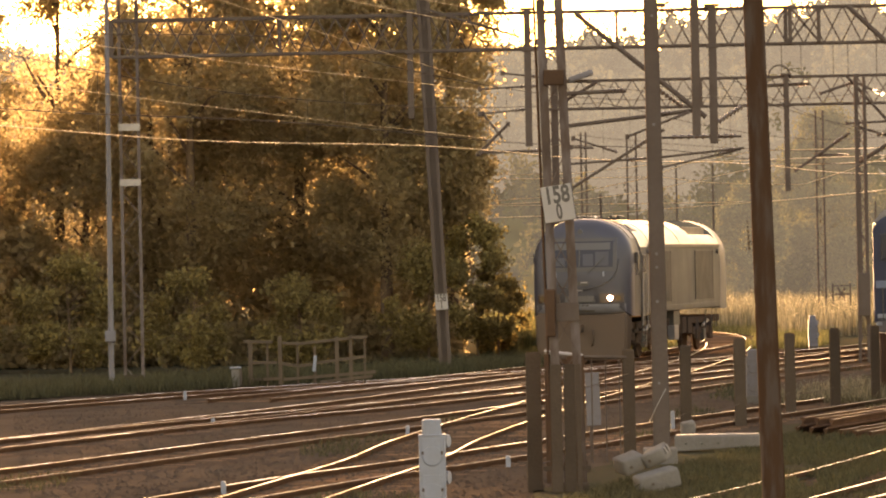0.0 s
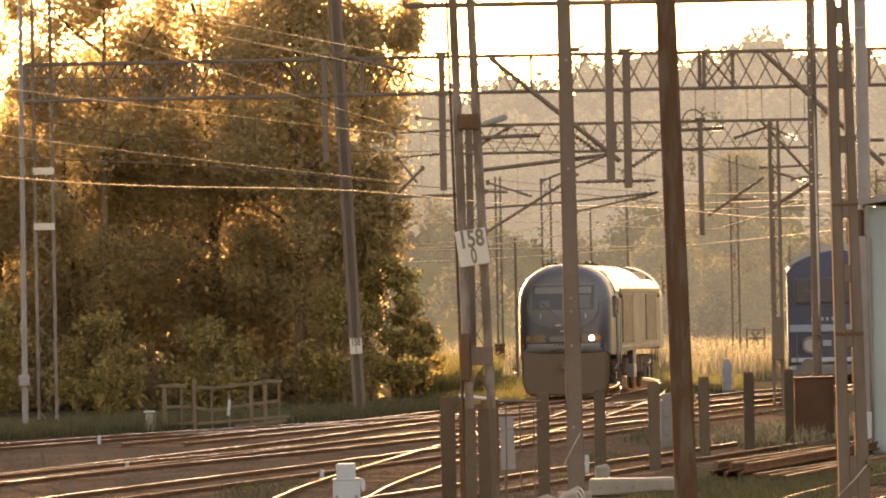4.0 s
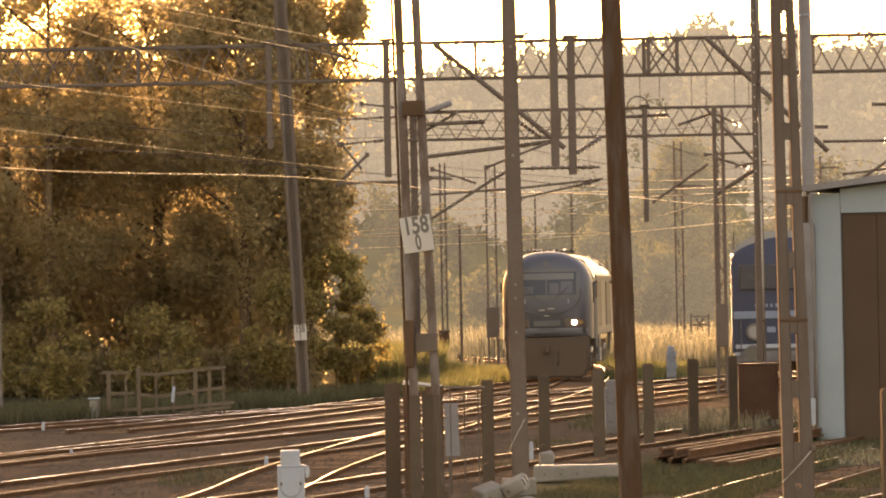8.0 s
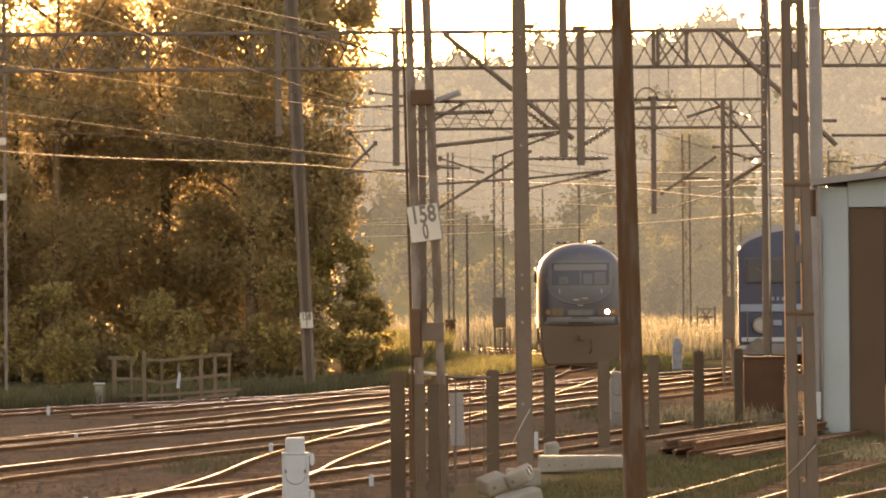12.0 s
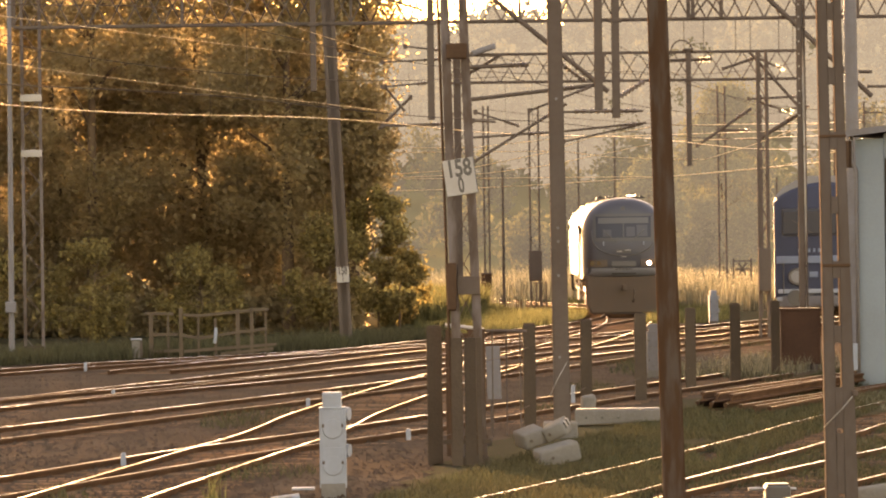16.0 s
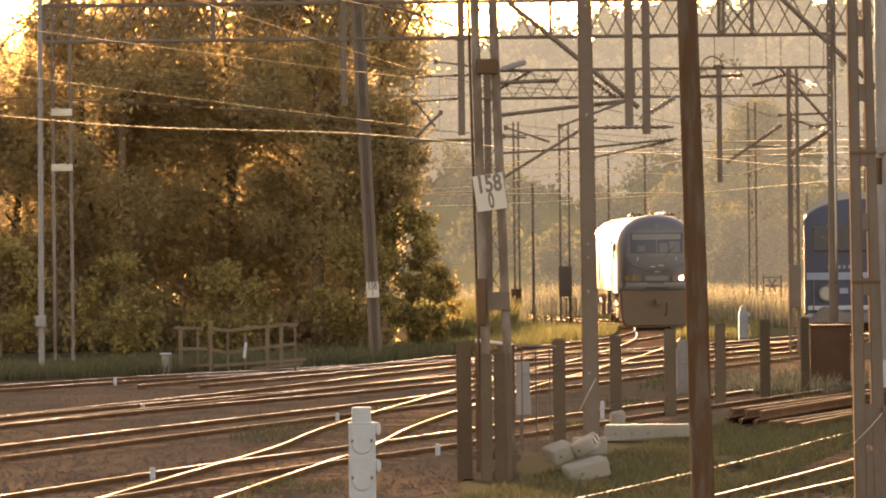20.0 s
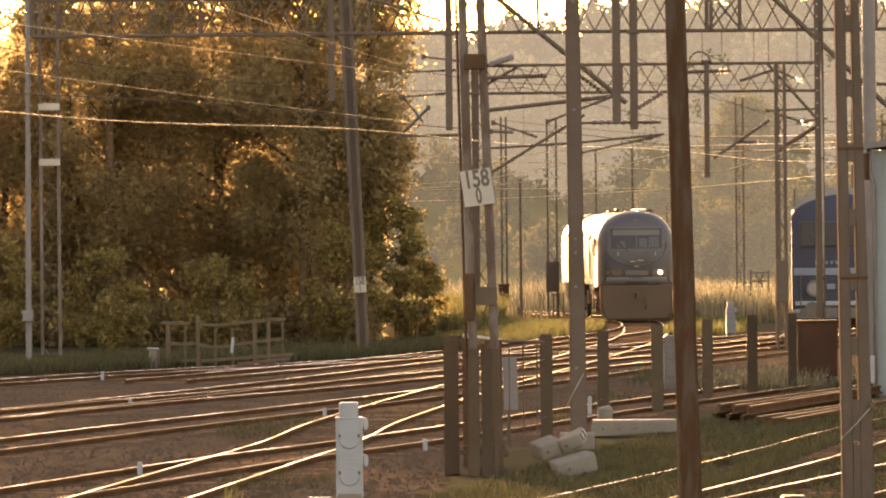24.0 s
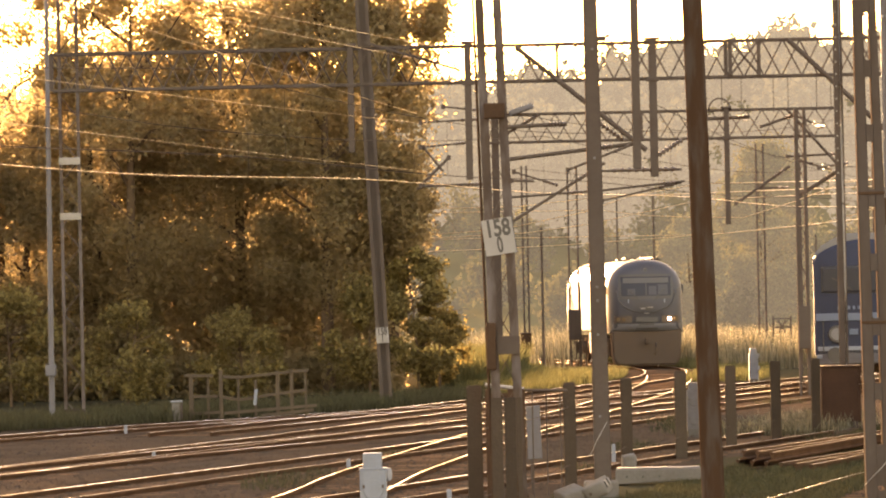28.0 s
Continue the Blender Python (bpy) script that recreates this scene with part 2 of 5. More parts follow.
def pipe(points, r, n=6, bm=None):
    """A round pipe along points."""
    pts = [Vector(p) for p in points]
    b = bm or bmesh.new()
    rings = []
    for i, p in enumerate(pts):
        d = (pts[min(i + 1, len(pts) - 1)] - pts[max(i - 1, 0)]).normalized()
        q = d.to_track_quat("Z", "Y").to_matrix()
        rings.append([b.verts.new(p + q @ Vector((r * math.cos(a * math.tau / n), r * math.sin(a * math.tau / n), 0))) for a in range(n)])
    for i in range(len(rings) - 1):
        for a in range(n):
            f = b.faces.new((rings[i][a], rings[i][(a + 1) % n], rings[i + 1][(a + 1) % n], rings[i + 1][a]))
            f.smooth = True
    b.faces.new(rings[0][::-1])
    b.faces.new(rings[-1])
    return b


def loft(rings, caps=True):
    """A skin over rings of equal length."""
    b = bmesh.new()
    vs = [[b.verts.new(p) for p in ring] for ring in rings]
    n = len(vs[0])
    for i in range(len(vs) - 1):
        for a in range(n):
            b.faces.new((vs[i][a], vs[i][(a + 1) % n], vs[i + 1][(a + 1) % n], vs[i + 1][a]))
    if caps:
        b.faces.new(vs[0][::-1])
        b.faces.new(vs[-1])
    bmesh.ops.recalc_face_normals(b, faces=b.faces)
    return b


def lerp_path(points, step):
    """Points every step metres on a smooth curve through points (x, y)."""
    pts = [Vector((*p, 0)) for p in points]
    ext = [2 * pts[0] - pts[1]] + pts + [2 * pts[-1] - pts[-2]]
    dense = []
    for i in range(1, len(ext) - 2):
        a, b, c, d = ext[i - 1:i + 3]
        for k in range(24):
            t = k / 24
            dense.append(0.5 * (2 * b + (c - a) * t + (2 * a - 5 * b + 4 * c - d) * t * t + (3 * b - a - 3 * c + d) * t ** 3))
    dense.append(pts[-1])
    out, left = [dense[0]], step
    for a, b in zip(dense, dense[1:]):
        seg = (b - a).length
        while seg > 0 and left <= seg:
            a = a + (b - a) * (left / seg)
            seg = (b - a).length
            out.append(a.copy())
            left = step
        left -= seg
    return out


def numpy_mesh(name, verts, faces, mat):
    me = bpy.data.meshes.new(name)
    me.vertices.add(len(verts))
    me.vertices.foreach_set("co", np.asarray(verts, dtype=np.float32).ravel())
    k = faces.shape[1]
    me.loops.add(faces.size)
    me.loops.foreach_set("vertex_index", faces.astype(np.int32).ravel())
    me.polygons.add(len(faces))
    me.polygons.foreach_set("loop_start", np.arange(0, faces.size, k, dtype=np.int32))
    me.polygons.foreach_set("loop_total", np.full(len(faces), k, dtype=np.int32))
    me.materials.append(mat)
    me.update(calc_edges=True)
    me.validate()
    return me


def leaf_mesh(name, centres, size, mat, seed, flat=0.0):
    """Small folded leaves at the centres, each turned its own way."""
    rng = np.random.default_rng(seed)
    n = len(centres)
    a = rng.normal(size=(n, 3))
    a[:, 2] *= 1 - flat
    a /= np.linalg.norm(a, axis=1)[:, None]
    c = rng.normal(size=(n, 3))
    b = np.cross(a, c)
    b /= np.linalg.norm(b, axis=1)[:, None]
    s = size * rng.uniform(0.6, 1.35, size=(n, 1))
    k = np.cross(a, b) * s * 0.18
    v = np.stack([centres - a * s * 0.55, centres - b * s * 0.34 + k, centres + a * s * 0.6, centres + b * s * 0.34 + k], 1).reshape(-1, 3)
    i = np.arange(n)[:, None] * 4
    f = np.concatenate([i + np.array([[0, 1, 2]]), i + np.array([[0, 2, 3]])])
    return numpy_mesh(name, v, f, mat)


def blade_mesh(name, feet, height, width, mat, seed, lean=0.35):
    """Grass blades: tapered, bent strips."""
    rng = np.random.default_rng(seed)
    n = len(feet)
    h = height * rng.uniform(0.45, 1.25, size=(n, 1))
    t = rng.uniform(0, math.tau, n)
    w = np.stack([np.cos(t), np.sin(t), np.zeros(n)], 1) * width
    l = rng.normal(size=(n, 3)) * lean * h
    l[:, 2] = 0
    up = np.concatenate([np.zeros((n, 2)), h], 1)
    v = np.stack([feet - w, feet + w, feet + up * 0.55 + l * 0.3 + w * 0.8, feet + up * 0.55 + l * 0.3 - w * 0.8, feet + up + l], 1).reshape(-1, 3)
    i = np.arange(n)[:, None] * 5
    f = np.concatenate([i + np.array([[0, 1, 2]]), i + np.array([[0, 2, 3]]), i + np.array([[3, 2, 4]])])
    return numpy_mesh(name, v, f, mat)


# ---- ground and tracks ----
bm = bmesh.new()
for a, b in ((-3000, -3000), (3000, -3000), (3000, 3000), (-3000, 3000)):
    bm.verts.new((a, b, -0.07))
bm.faces.new(bm.verts)
ground = tagged(part("ground", bm, M_DIRT), "brown gravel and bare earth of a rail yard", "ground", kind="structure")


def uneven_sheet(name, outline, z, mat, label, category, step=0.6, jag=0.35, seed=3):
    """A flat sheet with a ragged edge."""
    rng = random.Random(seed)
    pts = []
    for (x0, y0), (x1, y1) in zip(outline, outline[1:] + outline[:1]):
        n = max(1, int(math.hypot(x1 - x0, y1 - y0) / step))
        for k in range(n):
            t = k / n
            pts.append((x0 + (x1 - x0) * t + rng.uniform(-jag, jag) * 0.5, y0 + (y1 - y0) * t + rng.uniform(-jag, jag)))
    b = bmesh.new()
    b.faces.new([b.verts.new((x, y, z)) for x, y in pts])
    bmesh.ops.triangulate(b, faces=b.faces[:])
    return tagged(part(name, b, mat), label, category, kind="structure")


uneven_sheet("grass_strip", [(-0.6, 50.15), (0.4, 50.32), (4.2, 62.22), (8.0, 74.8), (14, 93.5), (14, 102), (8.6, 91.8), (4.9, 80.75), (2.2, 71.4), (0.6, 62.05)], -0.035, M_LAWN, "short dry grass beside the yard fence", "grass", seed=4)
uneven_sheet("grass_verge", [(-60, 51), (-30, 85), (-12, 105.4), (-6, 113.9), (-2, 119.85), (0.5, 126.65), (2.4, 135.15), (5.3, 149.6), (6.2, 163.2), (5.6, 175.1), (3.0, 187), (-2, 217.6), (-70, 217.6)], -0.035, M_LAWN, "shaded grass verge under the trees", "grass", seed=5)
uneven_sheet("meadow", [(8.8, 147.9), (9.1, 161.5), (8.9, 175.1), (6.0, 190.4), (1.5, 221), (-8, 255), (-60, 272), (120, 272), (120, 170), (24, 153), (14, 142.8)], -0.030, M_LAWN, "rough meadow behind the tracks", "grass", seed=6)

GAUGE = 1.47
TRACKS = {
    "far": [(-14.5, 88.4), (-9.9, 99.96), (-7.1, 106.42), (-4.0, 111.69), (-1.0, 116.96), (2.6, 123.42), (6.6, 131.92), (9.5, 139.4), (14, 153), (22, 178.5)],
    "middle": [(-11.5, 68), (-7.9, 80.07), (-5.6, 87.04), (-3.0, 93.67), (-1.0, 99.79), (1.0, 106.08), (3.3, 113.05), (7.2, 125.29), (11.2, 138.38), (20, 166.6)],
    "main": [(-12.6, 47.6), (-6.7, 67.83), (-4.75, 74.46), (-2.7, 81.09), (-0.4, 88.74), (2.2, 97.92), (4.55, 106.59), (6.9, 114.24), (10.2, 125.46), (18, 151.3)],
    "shed": [(-7.6, 45.9), (-5.2, 53.55), (-2.9, 61.88), (-1.0, 67.49), (0.76, 73.1), (3.0, 80.58), (5.0, 86.53), (7.1, 92.99)],
    "curve": [(-4.9, 42.5), (-4.2, 48.45), (-3.5, 54.4), (-2.7, 61.2), (-1.9, 68), (-1.4, 74.8), (-0.6, 82.45), (0.3, 90.1), (1.8, 102), (3.2, 112.2), (4.7, 124.1), (6.0, 136), (6.85, 146.2), (7.35, 156.4)],
    "loco": [(-6.2, 100.3), (-4.4, 106.08), (-2.3, 113.05), (-0.2, 120.7), (1.85, 129.2), (3.3, 135.66), (4.95, 142.63), (6.2, 148.92), (7.1, 155.72), (7.55, 162.86), (7.6, 169.15), (7.3, 174.25), (6.4, 180.2), (5.1, 186.66), (3.9, 192.95), (0.5, 209.1), (-5, 231.2)],
    "yard": [(-1.6, 40.8), (0.3, 46.75), (1.76, 51.51), (3.85, 58.65), (5.4, 64.43), (6.95, 70.55), (10.4, 82.45), (16, 102)],
    "siding": [(0.6, 40.8), (3.0, 48.62), (4.4, 52.87), (6.1, 57.8), (9.3, 67.15), (16, 86.7)],
    "branch": [(-9.0, 76.84), (-6.2, 86.7), (-4.3, 93.33), (-2.9, 98.6), (-1.2, 105.74), (0.8, 113.9), (3.0, 123.08), (4.6, 129.88), (6.0, 136)],
}


def rail_skin(points, off, profile):
    """A rail along points at off metres to the side, with the given profile (side, height)."""
    rings = []
    for i, p in enumerate(points):
        d = (points[min(i + 1, len(points) - 1)] - points[max(i - 1, 0)]).normalized()
        side = Vector((d.y, -d.x, 0))
        rings.append([p + side * (off + s) + Vector((0, 0, h)) for s, h in profile])
    return loft(rings)


RAIL_SIDE = [(-0.065, -0.10), (0.065, -0.10), (0.065, -0.085), (0.012, -0.07), (0.012, -0.015), (0.034, -0.008), (0.034, 0.026), (0.022, 0.031), (-0.022, 0.031), (-0.034, 0.026), (-0.034, -0.008), (-0.012, -0.015), (-0.012, -0.07), (-0.065, -0.085)]
RAIL_TOP = [(-0.012, 0.0303), (0.012, 0.0303), (0.010, 0.0330), (0.0, 0.0345), (-0.010, 0.0330)]
sleeper_mesh = None
DULL = ("main", "branch", "shed")
track_words = {"far": "railway track nearest the trees", "middle": "polished railway track across the yard", "main": "polished main railway track", "shed": "dull railway track ending at a rusty box",
               "curve": "curving turnout track across the yard", "loco": "curved railway track under the leaving locomotive", "yard": "shiny siding track in sparse grass", "siding": "siding track beside the steel mast", "branch": "branching turnout track"}
for track_no, (key, pts) in enumerate(TRACKS.items()):
    low = 0.003 * track_no
    line = lerp_path(pts, 1.0)
    track = thing("railway_track", pts[0][0], pts[0][1], 0, "%s with rusty rails on old sleepers" % track_words[key], "track", "railway tracks")
    tagged(track, kind="structure")
    back = Matrix.Translation((-pts[0][0], -pts[0][1], 0))
    local = [back @ p for p in line]
    for s in (-GAUGE / 2, GAUGE / 2):
        rail = part("rail", smooth(rail_skin(local, s, RAIL_SIDE), 40), M_RAILSIDE, track)
        part("rail_head", smooth(rail_skin(local, s, RAIL_TOP), 60), M_RAILDULL if s > 0 and key in DULL else M_RAILTOP, rail, "bright worn rail head")
    if sleeper_mesh is None:
        sl = box(0, 0, -0.115, 2.5, 0.24, 0.13, 0.012)
        sleeper_mesh = bpy.data.meshes.new("sleeper")
        sl.to_mesh(sleeper_mesh)
        sl.free()
        sleeper_mesh.materials.append(M_SLEEPER)
    spots = lerp_path(pts, 0.62)
    rng = random.Random(len(pts))
    for i, p in enumerate(spots[1:-1], 1):
        if p.y > 170 or p.y < 44:
            continue
        d = spots[i + 1] - spots[i - 1]
        o = new("sleeper", sleeper_mesh)
        o.parent = track
        o.matrix_basis = back @ Matrix.Translation((p.x + rng.uniform(-0.05, 0.05), p.y, rng.uniform(-0.006, 0.006))) @ Matrix.Rotation(math.atan2(-d.x, d.y) + rng.uniform(-0.02, 0.02), 4, "Z")
    # ballast shoulder, slightly proud of the yard
    rings = []
    for i, p in enumerate(local):
        d = (local[min(i + 1, len(local) - 1)] - local[max(i - 1, 0)]).normalized()
        side = Vector((d.y, -d.x, 0))
        k = noise.noise(Vector((p.x * 0.8, p.y * 0.8, 5.0))) * 0.12
        rings.append([p + side * s + Vector((0, 0, h)) for s, h in ((-1.7 + k, -0.085), (-1.3 + k, -0.05 - low), (1.3 + k, -0.05 - low), (1.7 + k, -0.085))])
    part("ballast", loft(rings), M_BALLAST, track)


# ---- hillside and far woods ----
def hill_height(x, y):
    t = min(1, max(0, (y - 238) / 289))
    t = t * t * (3 - 2 * t)
    w = noise.noise(Vector((x * 0.012, y * 0.007, 2.0)))
    return -0.2 + t * (25.3 + 2.0 * w - 0.10 * min(30, max(0, x - 42)) + 1.5 * math.exp(-((x - 39) / 5) ** 2) - 4.4 * min(1, max(0, (21 - x) / 5)))


rings = []
xs = [-260 + 10 * i for i in range(60)]
ys = [221 + 15.3 * i for i in range(40)]
hv = np.array([(x, y, hill_height(x, y)) for y in ys for x in xs])
hf = np.array([(j * 60 + i, j * 60 + i + 1, j * 60 + 60 + i + 1, j * 60 + 60 + i) for j in range(39) for i in range(59)])
# hillside, woods and thicket below glow by emission to look hazed
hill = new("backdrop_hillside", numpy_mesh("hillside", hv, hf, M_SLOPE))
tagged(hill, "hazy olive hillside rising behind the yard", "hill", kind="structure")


def far_woods(y0, y1, count, seed):
    rng = np.random.default_rng(seed)
    pts = []
    spots = [(rng.uniform(-90, 130), y0 + (y1 - y0) * rng.random()) for _ in range(count)]
    for x, y in spots:
        z = hill_height(x, y)
        h = rng.uniform(3.6, 6.6) * (0.6 if y < 323 else 1.0)
        r = h * rng.uniform(0.28, 0.42)
        n = 600
        for _ in range(6):
            c = np.array([x, y, z + h * 0.55]) + rng.normal(size=3) * np.array([r * 0.5, r * 0.5, h * 0.22])
            pts.append(c + rng.normal(size=(n // 6, 3)) * np.array([r * 0.38, r * 0.38, h * 0.13]))
    return np.concatenate(pts)


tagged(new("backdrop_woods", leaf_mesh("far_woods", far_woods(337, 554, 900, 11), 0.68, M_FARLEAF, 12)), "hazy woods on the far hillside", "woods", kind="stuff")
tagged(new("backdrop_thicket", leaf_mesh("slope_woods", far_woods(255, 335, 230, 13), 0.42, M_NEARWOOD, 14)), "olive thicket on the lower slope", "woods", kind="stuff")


# ---- trees ----
def tree(x, y, height, radius, low, leaves, mat, seed, name="tree", label="", trunk_r=0.22, leaf=0.16, clumps=70):
    """A trunk with limbs and a crown of many leaves; low is the crown's foot."""
    rng = np.random.default_rng(seed)
    t = thing(name, x, y, -0.05, label, "tree", "trees beside the yard")
    lean = rng.normal(size=2) * 0.25
    stem = [(lean[0] * k * k, lean[1] * k * k, height * 0.85 * k) for k in (0, 0.2, 0.4, 0.6, 0.8, 1.0)]
    b = bmesh.new()
    for i in range(5):
        rod(stem[i], stem[i + 1], trunk_r * (1 - 0.17 * i), 9, trunk_r * (1 - 0.17 * (i + 1)), b)
    part("trunk", b, M_BARK, t)
    ends = []
    for i in range(11):
        k = rng.uniform(0.25, 0.9)
        a = rng.uniform(0, math.tau)
        p0 = Vector((lean[0] * k * k, lean[1] * k * k, height * 0.85 * k))
        reach = radius * rng.uniform(0.45, 0.85) * (1.15 - 0.5 * k)
        p1 = p0 + Vector((math.cos(a) * reach * 0.5, math.sin(a) * reach * 0.5, height * 0.05))
        p2 = p0 + Vector((math.cos(a) * reach, math.sin(a) * reach, height * rng.uniform(0.06, 0.14)))
        b = rod(p0, p1, trunk_r * 0.38 * (1.1 - k * 0.6), 6, trunk_r * 0.25)
        rod(p1, p2, trunk_r * 0.25, 6, trunk_r * 0.1, b)
        part("limb", b, M_BARK, t)
        ends.append(np.array(p2))
    cs = []
    mid, half = (low + height) / 2, (height - low) / 2
    for i in range(clumps):
        v = rng.normal(size=3)
        v /= np.linalg.norm(v)
        v *= rng.uniform(0.45, 1.0) ** 0.6
        wide = 1.0 - 0.35 * max(0, v[2])
        c = np.array([v[0] * radius * wide, v[1] * radius * wide, mid + v[2] * half])
        r = rng.uniform(0.45, 0.95) * radius * 0.26
        cs.append(c + rng.normal(size=(leaves // clumps, 3)) * np.array([r, r, r * 0.85]) * 0.75)
    me = leaf_mesh("crown", np.concatenate(cs), leaf, mat, seed + 1)
    crown = new("crown", me)
    crown.parent = t
    return t


# trees beyond x = -30 are out of view, added as sun blockers
DARK = "tall broadleaf tree with dense dark golden foliage, in a wood extended to block sun"
# also added to block sun: y 156-165 behind, y 237-240 hidden
for x, y, h, r, low, n, sd in ((-3.9, 136.85, 15.5, 3.0, 1.6, 48000, 21), (-6.6, 140.25, 15.5, 3.6, 1.0, 44000, 22), (-9.9, 137.7, 14.5, 3.3, 0.6, 40000, 23), (-13.6, 141.95, 9.2, 3.0, 0.2, 30000, 24),
                               (-18.4, 141.1, 14.5, 3.2, 0.4, 44000, 25), (-14.6, 144.5, 15.5, 2.3, 11.0, 13000, 57), (-5.0, 147.05, 13.0, 3.5, 0.4, 18000, 26), (-11.5, 149.6, 12.5, 3.6, 0.4, 18000, 27), (-22.5, 136, 15, 4, 0.3, 20000, 28), (-27, 142.8, 16, 4.5, 0.3, 16000, 29), (-16.0, 153, 10.5, 3.6, 0.3, 14000, 30), (-32, 136, 16, 4.5, 0.3, 14000, 31), (-38, 142.8, 16, 4.8, 0.3, 14000, 32), (-45, 136, 16, 5, 0.3, 14000, 33), (-30.5, 149.6, 16, 4.5, 0.3, 12000, 34), (-20.5, 156.4, 14, 4.2, 0.3, 16000, 35), (-25.5, 161.5, 15, 4.4, 0.3, 16000, 36), (-15.5, 164.9, 12, 4.0, 0.3, 14000, 37), (-10.0, 161.5, 12, 3.8, 0.3, 14000, 38), (-7.8, 154.7, 15.2, 3.8, 0.5, 20000, 39), (-9.8, 238, 12.4, 2.8, 0.5, 15000, 40), (-7.0, 239.7, 12.6, 2.8, 0.5, 15000, 48), (-4.6, 237.15, 11.6, 2.6, 0.5, 13000, 49), (-1.95, 139.4, 15.4, 2.15, 8.7, 26000, 50), (-2.15, 137.7, 7.9, 1.75, 4.4, 16000, 55), (-11.2, 140.25, 12.5, 2.6, 1.0, 26000, 56)):
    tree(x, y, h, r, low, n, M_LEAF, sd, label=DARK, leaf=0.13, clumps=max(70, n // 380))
for x, y, h, r, n, sd in ((-1.15, 136, 4.6, 1.15, 7000, 41), (-0.55, 140.25, 2.9, 0.95, 4000, 42), (-2.6, 134.3, 3.6, 1.2, 5000, 43), (-9.5, 130.22, 3.0, 1.3, 4500, 44), (-13.0, 131.24, 3.6, 1.5, 5000, 45), (-6.3, 132.26, 2.6, 1.3, 4000, 46), (-16.6, 130.9, 4.2, 1.6, 5000, 47)):
    tree(x, y, h, r, 0.1, n, M_LEAFLIGHT, sd, "bush", "yellow-green leafy bush at the edge of the trees", 0.05, 0.13, 26)
# ordinary trees whose leaves emit, to look pale with haze
for x, y, h, r, n, sd, lab in ((17.4, 255, 11.6, 3.0, 26000, 51, "light green far-slope tree, its leaves glowing for haze"), (13.0, 248.2, 7.5, 2.2, 14000, 52, "small pale far-slope tree, its leaves glowing for haze"), (25.5, 258.4, 9.0, 2.8, 16000, 53, "light green far-slope tree, its leaves glowing for haze"), (30.5, 255, 8.5, 2.6, 16000, 54, "light green far-slope tree, its leaves glowing for haze")):
    tree(x, y, h, r, 0.6, n, M_HAZELEAF, sd, "backdrop_tree", lab, trunk_r=0.08, leaf=0.2, clumps=90)


def thicket():
    """Leaves of the undergrowth that closes the wood's foot."""
    rng = np.random.default_rng(81)
    n = 95000
    x = rng.uniform(-42, -1.6, n)
    y = 143.6 + rng.normal(size=n) * 3.0
    top = np.array([2.6 + 2.4 * noise.noise(Vector((a * 0.35, 3.3, 0.0))) + 1.2 * noise.noise(Vector((a * 1.3, 1.3, 0.0))) for a in x])
    z = rng.random(n) ** 0.8 * (top + 1.6)
    low = rng.random(n) < 0.33
    z = np.where(low, rng.random(n) * 1.3, z)
    y = np.where(low, 138.5 + rng.normal(size=n) * 1.4, y)
    return np.stack([x, y, z], 1)


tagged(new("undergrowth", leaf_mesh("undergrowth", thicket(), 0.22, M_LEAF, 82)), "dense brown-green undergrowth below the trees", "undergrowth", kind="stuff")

# ---- grasses ----
def scatter(n, seed, inside):
    rng = np.random.default_rng(seed)
    out = []
    while len(out) < n:
        p = inside(rng)
        if p is not None:
            out.append(p)
    return np.array(out)


def meadow_spot(rng):
    y = 165 + 76 * rng.random() ** 1.3
    x = rng.uniform(-4, 34)
    track = 7.5 if y < 173 else 7.5 - (y - 173) * 0.176
    if x < track + 2.2 - 0.012 * (y - 165) and (x > track - 2.6 or y < 175):
        return None
    if noise.noise(Vector((x * 0.4, y * 0.12, 1.0))) < -0.35:
        return None
    return (x, y, -0.05)


tagged(new("tall_meadow_grass", blade_mesh("tall_meadow_grass", scatter(26000, 61, meadow_spot), 1.15, 0.018, M_STRAW, 62, 0.16)), "tall straw-coloured meadow grass lit from behind", "grass", kind="stuff")


def plume_spot(rng):
    p = meadow_spot(rng)
    if p is None or p[1] > 207 or noise.noise(Vector((p[0] * 0.8, p[1] * 0.3, 9.0))) < 0.0:
        return None
    return (p[0], p[1], rng.uniform(0.75, 1.32))


tagged(new("seed_heads", leaf_mesh("seed_heads", scatter(5000, 85, plume_spot), 0.055, M_PLUME, 86)), "pale feathery seed heads above the meadow grass", "grass", kind="stuff")


def verge_spot(rng):
    x = rng.uniform(-1.2, 5.5)
    y = rng.uniform(143, 172)
    if x > 0.2 + (y - 132.6) * 0.065 or x < -1.5:
        return None
    return (x, y, -0.05)


tagged(new("verge_grass", blade_mesh("verge_grass", scatter(15000, 63, verge_spot), 1.05, 0.02, M_WEED, 64, 0.25)), "mixed straw and green grass between trees and track", "grass", kind="stuff")


def curve_spot(rng):
    y = rng.uniform(134, 190)
    x = rng.uniform(0, 12)
    track = np.interp(y, (129.2, 135.7, 142.6, 148.9, 155.7, 162.9, 169.2, 174.2, 180.2, 186.7, 193), (1.85, 3.3, 4.95, 6.2, 7.1, 7.55, 7.6, 7.3, 6.4, 5.1, 3.9))
    if abs(x - track) < 1.35 or x > track + 4.0 or x < track - 5.5 or (y < 146 and x > track) or (y > 163 and x < track and x > track - 4.2):
        return None
    return (x, y, -0.05)


